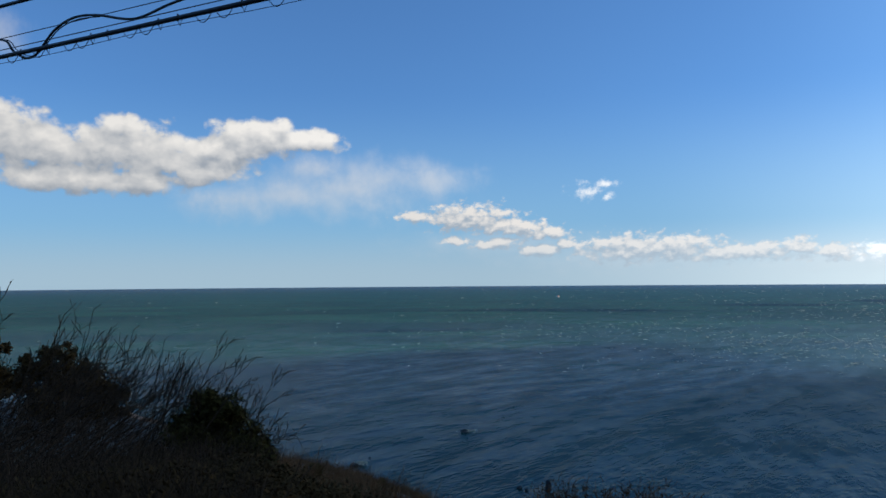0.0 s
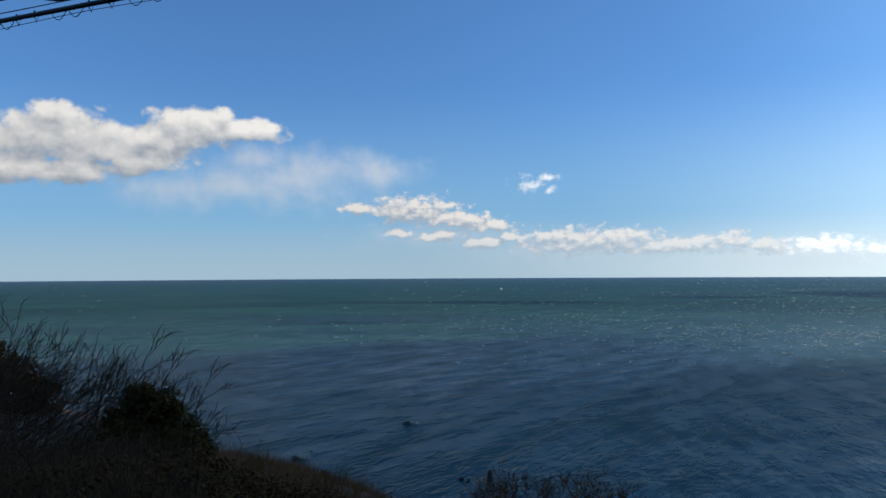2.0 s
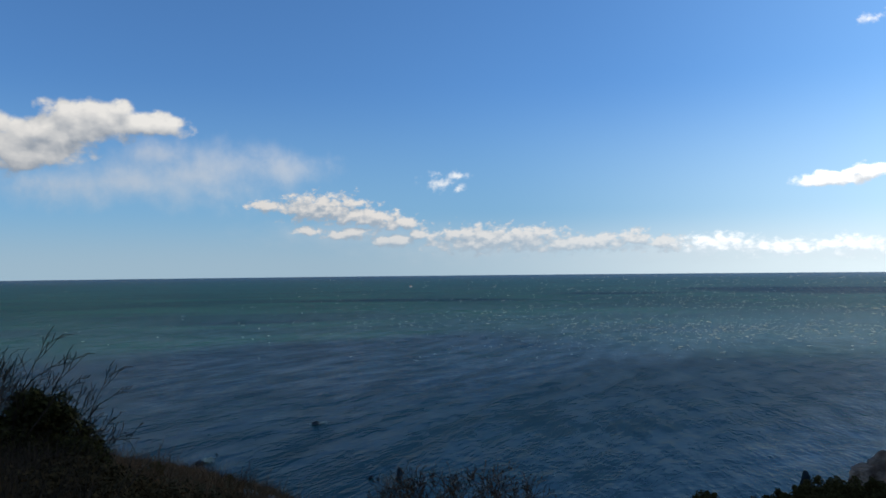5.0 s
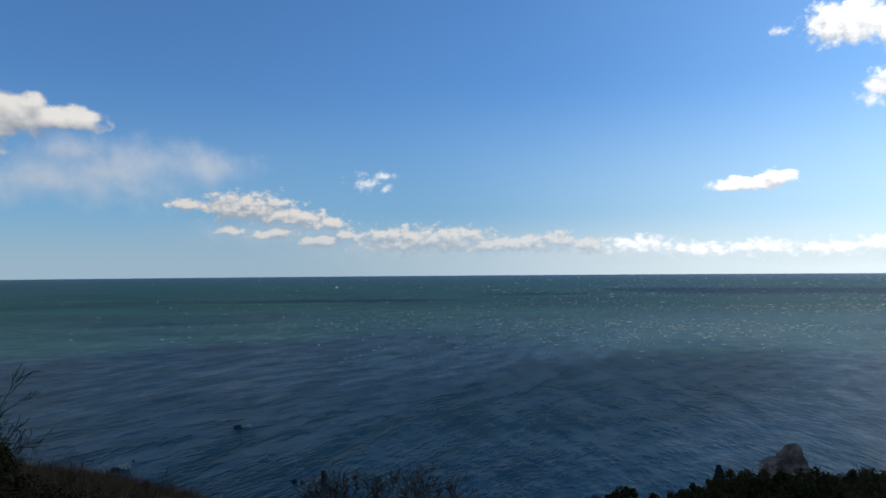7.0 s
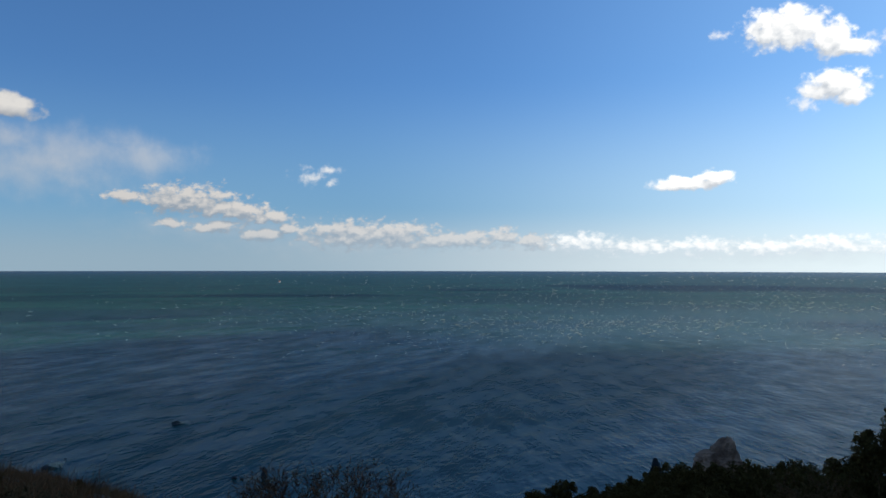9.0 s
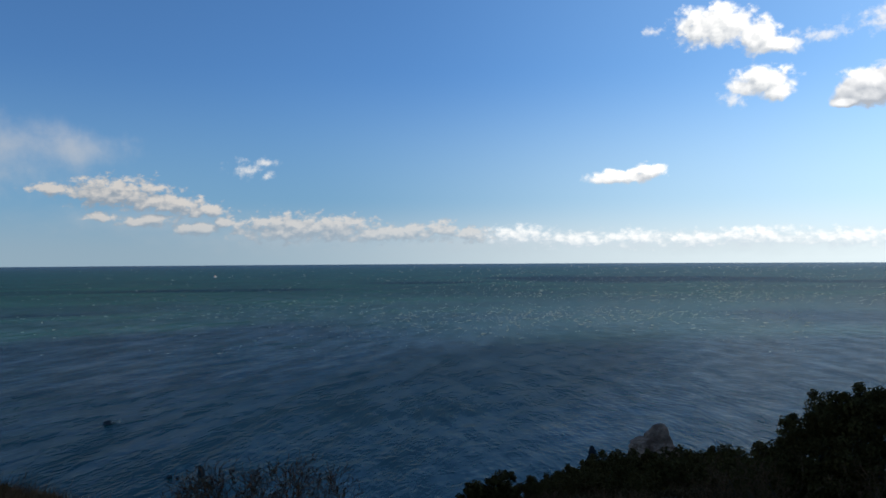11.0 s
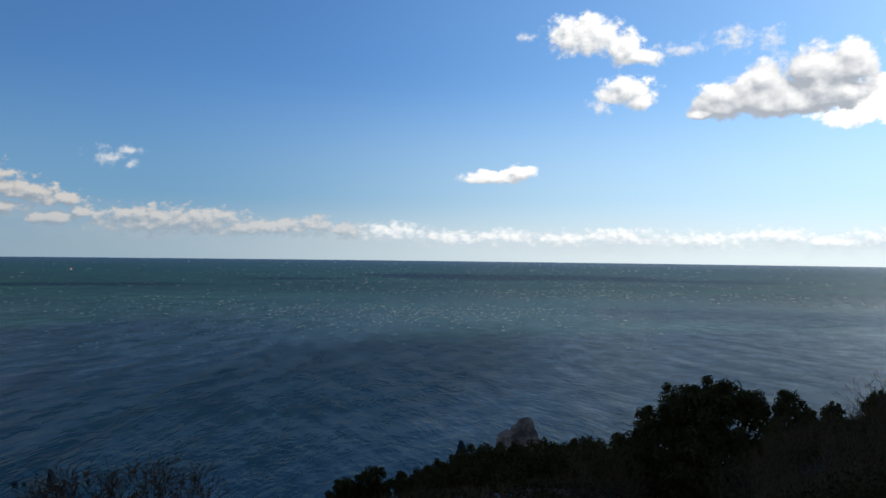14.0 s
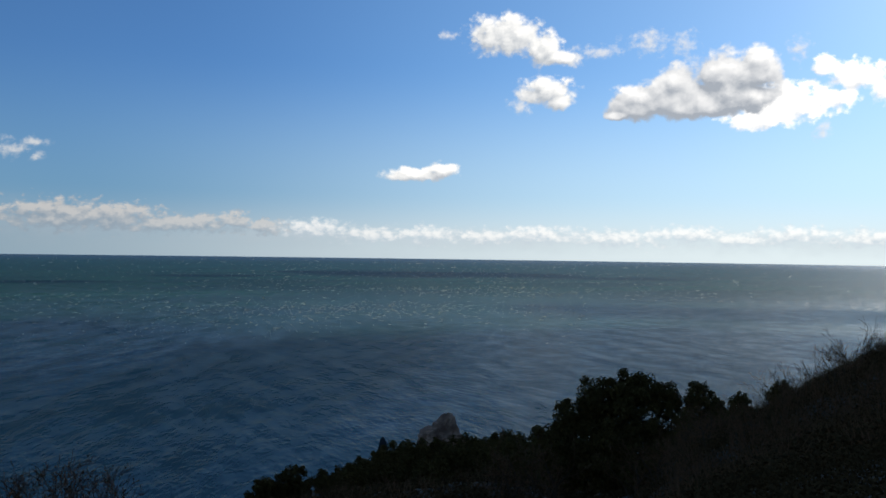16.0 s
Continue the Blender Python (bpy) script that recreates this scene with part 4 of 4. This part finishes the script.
ground_leaves("dark undergrowth between the headland trees", SCRUB, 104, 120000, 22, 58, 40, 104, 0.11, 0.8)


# ---- rocks ----
def faceted(name, mat, rx, ry, rz, seed, detail=5, cuts=22, skew=0.0, taper=0.0, profile=None):
    """A broken rock: a ball chopped by random planes, then roughened."""
    rng = random.Random(seed)
    planes = []
    for _ in range(cuts):
        n = Vector((rng.gauss(0, 1), rng.gauss(0, 1), rng.gauss(0, 0.8))).normalized()
        planes.append((n, rng.uniform(0.55, 0.9)))
    off = Vector((seed * 3.1, seed * 1.3, seed * 5.7))
    bm = bmesh.new()
    bmesh.ops.create_icosphere(bm, subdivisions=detail, radius=1.0)
    for v in bm.verts:
        p = v.co.copy()
        for n, d in planes:
            over = p.dot(n) - d
            if over > 0:
                p -= n * over
        p *= 1 + 0.13 * noise.fractal(p * 2.5 + off, 0.8, 2.1, 5) + 0.08 * noise.fractal(p * 9 + off, 0.8, 2.1, 3)
        if profile and p.z > 0:
            p.z *= float(np.interp(p.x, *profile))
        p.x, p.y = p.x * (1 - taper * p.z) + skew * p.z, p.y * (1 - taper * p.z)
        v.co = (p.x * rx, p.y * ry, p.z * rz)
    return bm_mesh(name, bm, mat)


def boulder(name, label, az, r, z, rx, ry, rz, seed, mat, turn=0.0, group="", detail=4, skew=0.0, tilt=0.0, taper=0.0, profile=None):
    ob = tagged(new(name, faceted(name, mat, rx, ry, rz, seed, detail, skew=skew, taper=taper, profile=profile)), label, "rock", group)
    p = polar(az, r, z)
    ob.matrix_world = pose(p.x, p.y, p.z, 0, tilt, turn - az)


boulder("crag", "pale weathered stone crag above the headland trees", 39.75, 104.0, 9.2, 4.2, 3.3, 4.9, 5, CRAG, 0, detail=5, taper=0.1, profile=((-0.9, -0.5, -0.1, 0.25, 0.45, 0.8), (0.75, 0.92, 1.0, 1.1, 1.06, 0.85)))
boulder("sea_stack", "dark pointed rock stack standing in the sea", 35.3, 126.0, 1.2, 1.7, 1.5, 6.2, 9, WET, taper=0.6)
boulder("rock_outcrop", "pale grey bare rock slope above the shore", -22.6, 76.0, 20.2, 7.5, 5.0, 5.0, 31, CRAG, 0, detail=5, tilt=14)
SEA_ROCKS = "dark wet rocks in the sea"
boulder("sea_rock", "dark wet rock awash in the waves", 1.5, 182.0, 0.10, 1.5, 1.1, 0.65, 12, WET, 0, SEA_ROCKS)
boulder("sea_rock", "dark upright rock standing in the sea", 7.45, 133.0, 0.3, 0.75, 0.6, 1.45, 13, WET, 0, SEA_ROCKS)
for az, r, w, seed in ((5.4, 134, 0.7, 14), (5.9, 133, 0.45, 15), (-5.75, 154, 0.45, 16), (-5.4, 157, 0.35, 17), (-6.5, 151, 1.0, 18), (33.9, 128, 0.7, 19), (33.5, 127, 0.4, 20), (1.9, 183, 0.5, 21)):
    boulder("sea_rock", "small dark wet rock at the waterline", az, r, 0.05, w, w * 0.8, w * 0.6, seed, WET, seed * 30, SEA_ROCKS, 3)


def splash(az, r, count, wide, deep, seed):
    """Broken white water round a rock."""
    rng = np.random.default_rng(seed)
    p = polar(az, r, 0)
    c = np.stack([p.x + rng.normal(0, wide, count), p.y + rng.normal(0, deep, count), 0.12 + np.abs(rng.normal(0, 0.16, count))], -1)
    s = rng.uniform(0.05, 0.22, count)[:, None, None]
    tri = rng.normal(size=(count, 3, 3)) * [1, 1, 0.5]
    verts = (c[:, None] + tri * s).reshape(-1, 3)
    tagged(new("surf", raw_mesh("surf", verts, np.arange(count * 3).reshape(-1, 3), FOAM)), "white broken surf against the rocks", "surf", kind="stuff")


splash(-6.05, 152.5, 420, 0.6, 0.8, 201)
splash(1.75, 182.5, 160, 1.0, 0.5, 202)
splash(35.0, 127.0, 160, 1.2, 0.8, 203)


# ---- overhead cables ----
WIRE_O, WIRE_U = Vector((-4.386, 7.687, 37.25)), Vector((0.886, -0.463, 0.0)).normalized()


def along(s, dz, dn=0.0):
    n = Vector((-WIRE_U.y, WIRE_U.x, 0))
    return WIRE_O + WIRE_U * s + n * dn + Vector((0, 0, dz + 0.0006 * (s - 2) ** 2))


def wire_mesh(name, points, r, mat, sides=8):
    """One round tube swept along the points, closed at its ends."""
    bm, rings = bmesh.new(), []
    for k, p in enumerate(points):
        d = (points[min(k + 1, len(points) - 1)] - points[max(k - 1, 0)]).normalized()
        u = d.cross(Vector((0, 0, 1)) if abs(d.z) < 0.9 else Vector((1, 0, 0))).normalized()
        v = d.cross(u)
        rings.append([bm.verts.new(p + (u * math.cos(a) + v * math.sin(a)) * r) for a in (2 * math.pi * q / sides for q in range(sides))])
    for a, b in zip(rings[:-1], rings[1:]):
        for q in range(sides):
            bm.faces.new((a[q], a[(q + 1) % sides], b[(q + 1) % sides], b[q]))
    bm.faces.new(rings[0]), bm.faces.new(rings[-1])
    bmesh.ops.recalc_face_normals(bm, faces=bm.faces[:])
    return bm_mesh(name, bm, mat, True)


line = tagged(new("overhead_line"), "black overhead telephone cables with lashing wire and hangers", "power line")
line.location = along(-18, -9.0)
base = line.location.copy()


def wire(name, points, r, mat, label=""):
    part_of(name, wire_mesh(name, [p - base for p in points], r, mat), line, label)


SPAN = [k * 0.5 for k in range(-36, 45)]
wire("main_cable", [along(s, 0) for s in SPAN], 0.022, RUBBER, "thick black sheathed main cable")
wire("support_wire", [along(s, 0.068) for s in SPAN], 0.005, STEEL)
wire("upper_wire", [along(s, 0.21, 0.05) for s in SPAN], 0.0045, STEEL)
wire("second_cable", [along(s, 0.50, -0.02) for s in SPAN], 0.018, RUBBER)
wire("lower_wire", [along(s, -0.065 - 0.012 * math.sin(s * 2.2)) for s in [k * 0.25 for k in range(-40, 60)]], 0.003, RUBBER)


def smooth_line(pts, n=10):
    out = []
    for k in range(len(pts) - 1):
        p0, p1, p2, p3 = (Vector(pts[min(max(k + o, 0), len(pts) - 1)]) for o in (-1, 0, 1, 2))
        for q in range(n):
            t = q / n
            out.append(0.5 * (2 * p1 + (p2 - p0) * t + (2 * p0 - 5 * p1 + 4 * p2 - p3) * t * t + (3 * p1 - p0 - 3 * p2 + p3) * t ** 3))
    return out + [Vector(pts[-1])]


LOOP = [(-1.2, 0.22), (-0.5, 0.24), (0.0, 0.18), (0.16, 0.05), (0.36, -0.05), (0.53, -0.025), (0.78, 0.16), (1.05, 0.235), (1.36, 0.21), (1.85, 0.095), (2.25, 0.145), (2.43, 0.165), (3.0, 0.21), (3.8, 0.2)]
wire("slack_cable", smooth_line([along(s, dz, 0.03) for s, dz in LOOP]), 0.012, RUBBER, "slack black branch cable looping over the main cable")
wire("slack_wire", smooth_line([along(s + 0.03, dz + 0.02 * math.sin(s * 4), 0.045) for s, dz in LOOP[:9]]), 0.005, RUBBER)
for s in (-1.6, -0.9, -0.15, 0.35, 0.74, 1.36, 1.58, 2.22, 2.45, 3.16, 3.9):
    wire("hanger", [along(s - 0.04, 0), along(s, -0.07), along(s + 0.025, -0.01)], 0.004, STEEL)
    wire("clamp", [along(s - 0.03, 0.035), along(s - 0.03, -0.028)], 0.008, RUBBER)
for s in (-1.1, -0.4, 0.1, 0.5, 0.95, 1.12, 1.75, 1.95, 2.62, 2.85, 3.4):
    wire("lashing_loop", [along(s + 0.19 * q / 8, -0.01 - 0.075 * math.sin(math.pi * q / 8)) for q in range(9)], 0.0035, RUBBER)
for s in (-18, 22):
    p = along(s, 0, -0.25)
    foot = float(ground_z(p.x, p.y))
    pole = tagged(new("utility_pole"), "plain grey concrete utility pole carrying the cables", "utility pole")
    pole.location = (p.x, p.y, foot)
    part_of("shaft", raw_mesh("shaft", *tubes([(0, 0, -0.5, 0, 0, p.z - foot + 1.2, 0.17, 0.11)], 14), CONCRETE, True), pole)
    part_of("crossarm", raw_mesh("crossarm", *tubes([(*(-WIRE_U.cross(Vector((0, 0, 1))) * 0.6 + Vector((0, 0, p.z - foot + 0.3))), *(WIRE_U.cross(Vector((0, 0, 1))) * 0.6 + Vector((0, 0, p.z - foot + 0.3))), 0.04, 0.04)], 8), STEEL), pole)


# ---- boat ----
def fishing_boat(az, r):
    boat = tagged(new("fishing_boat"), "small white and orange fishing boat far out at sea", "boat")
    p = polar(az, r, -0.3)
    boat.matrix_world = pose(p.x, p.y, p.z, 0, 0, 60)
    bm = bmesh.new()
    rings = []
    for k in range(9):
        u = k / 8
        w = 1.5 * (1 - max(0, (u - 0.45) / 0.55) ** 2) + 0.02
        top = 1.4 + 0.9 * u ** 2
        rings.append([bm.verts.new((u * 11 - 5.5, y, z)) for y, z in ((-w, top), (-w * 0.75, 0.2), (0, -0.3), (w * 0.75, 0.2), (w, top))])
    for a, b in zip(rings[:-1], rings[1:]):
        for q in range(4):
            bm.faces.new((a[q], a[q + 1], b[q + 1], b[q]))
        bm.faces.new((a[4], a[0], b[0], b[4]))
    bm.faces.new(rings[0])
    part_of("hull", bm_mesh("hull", bm, HULL), boat, "white hull")
    for name, at, size, mat in (("wheelhouse", (-1.2, 0, 2.6), (2.6, 1.8, 2.2), ORANGE), ("roof", (-1.2, 0, 3.78), (3.0, 2.1, 0.14), HULL)):
        bm = bmesh.new()
        bmesh.ops.create_cube(bm, size=1.0, matrix=Matrix.Translation(at) @ Matrix.Diagonal((*size, 1)))
        bmesh.ops.bevel(bm, geom=bm.edges[:], offset=0.06, segments=2, affect="EDGES")
        part_of(name, bm_mesh(name, bm, mat), boat)
    part_of("mast", raw_mesh("mast", *tubes([(-1.2, 0, 3.8, -1.2, 0, 6.4, 0.07, 0.04)], 6), STEEL), boat)


fishing_boat(8.35, 1620.0)
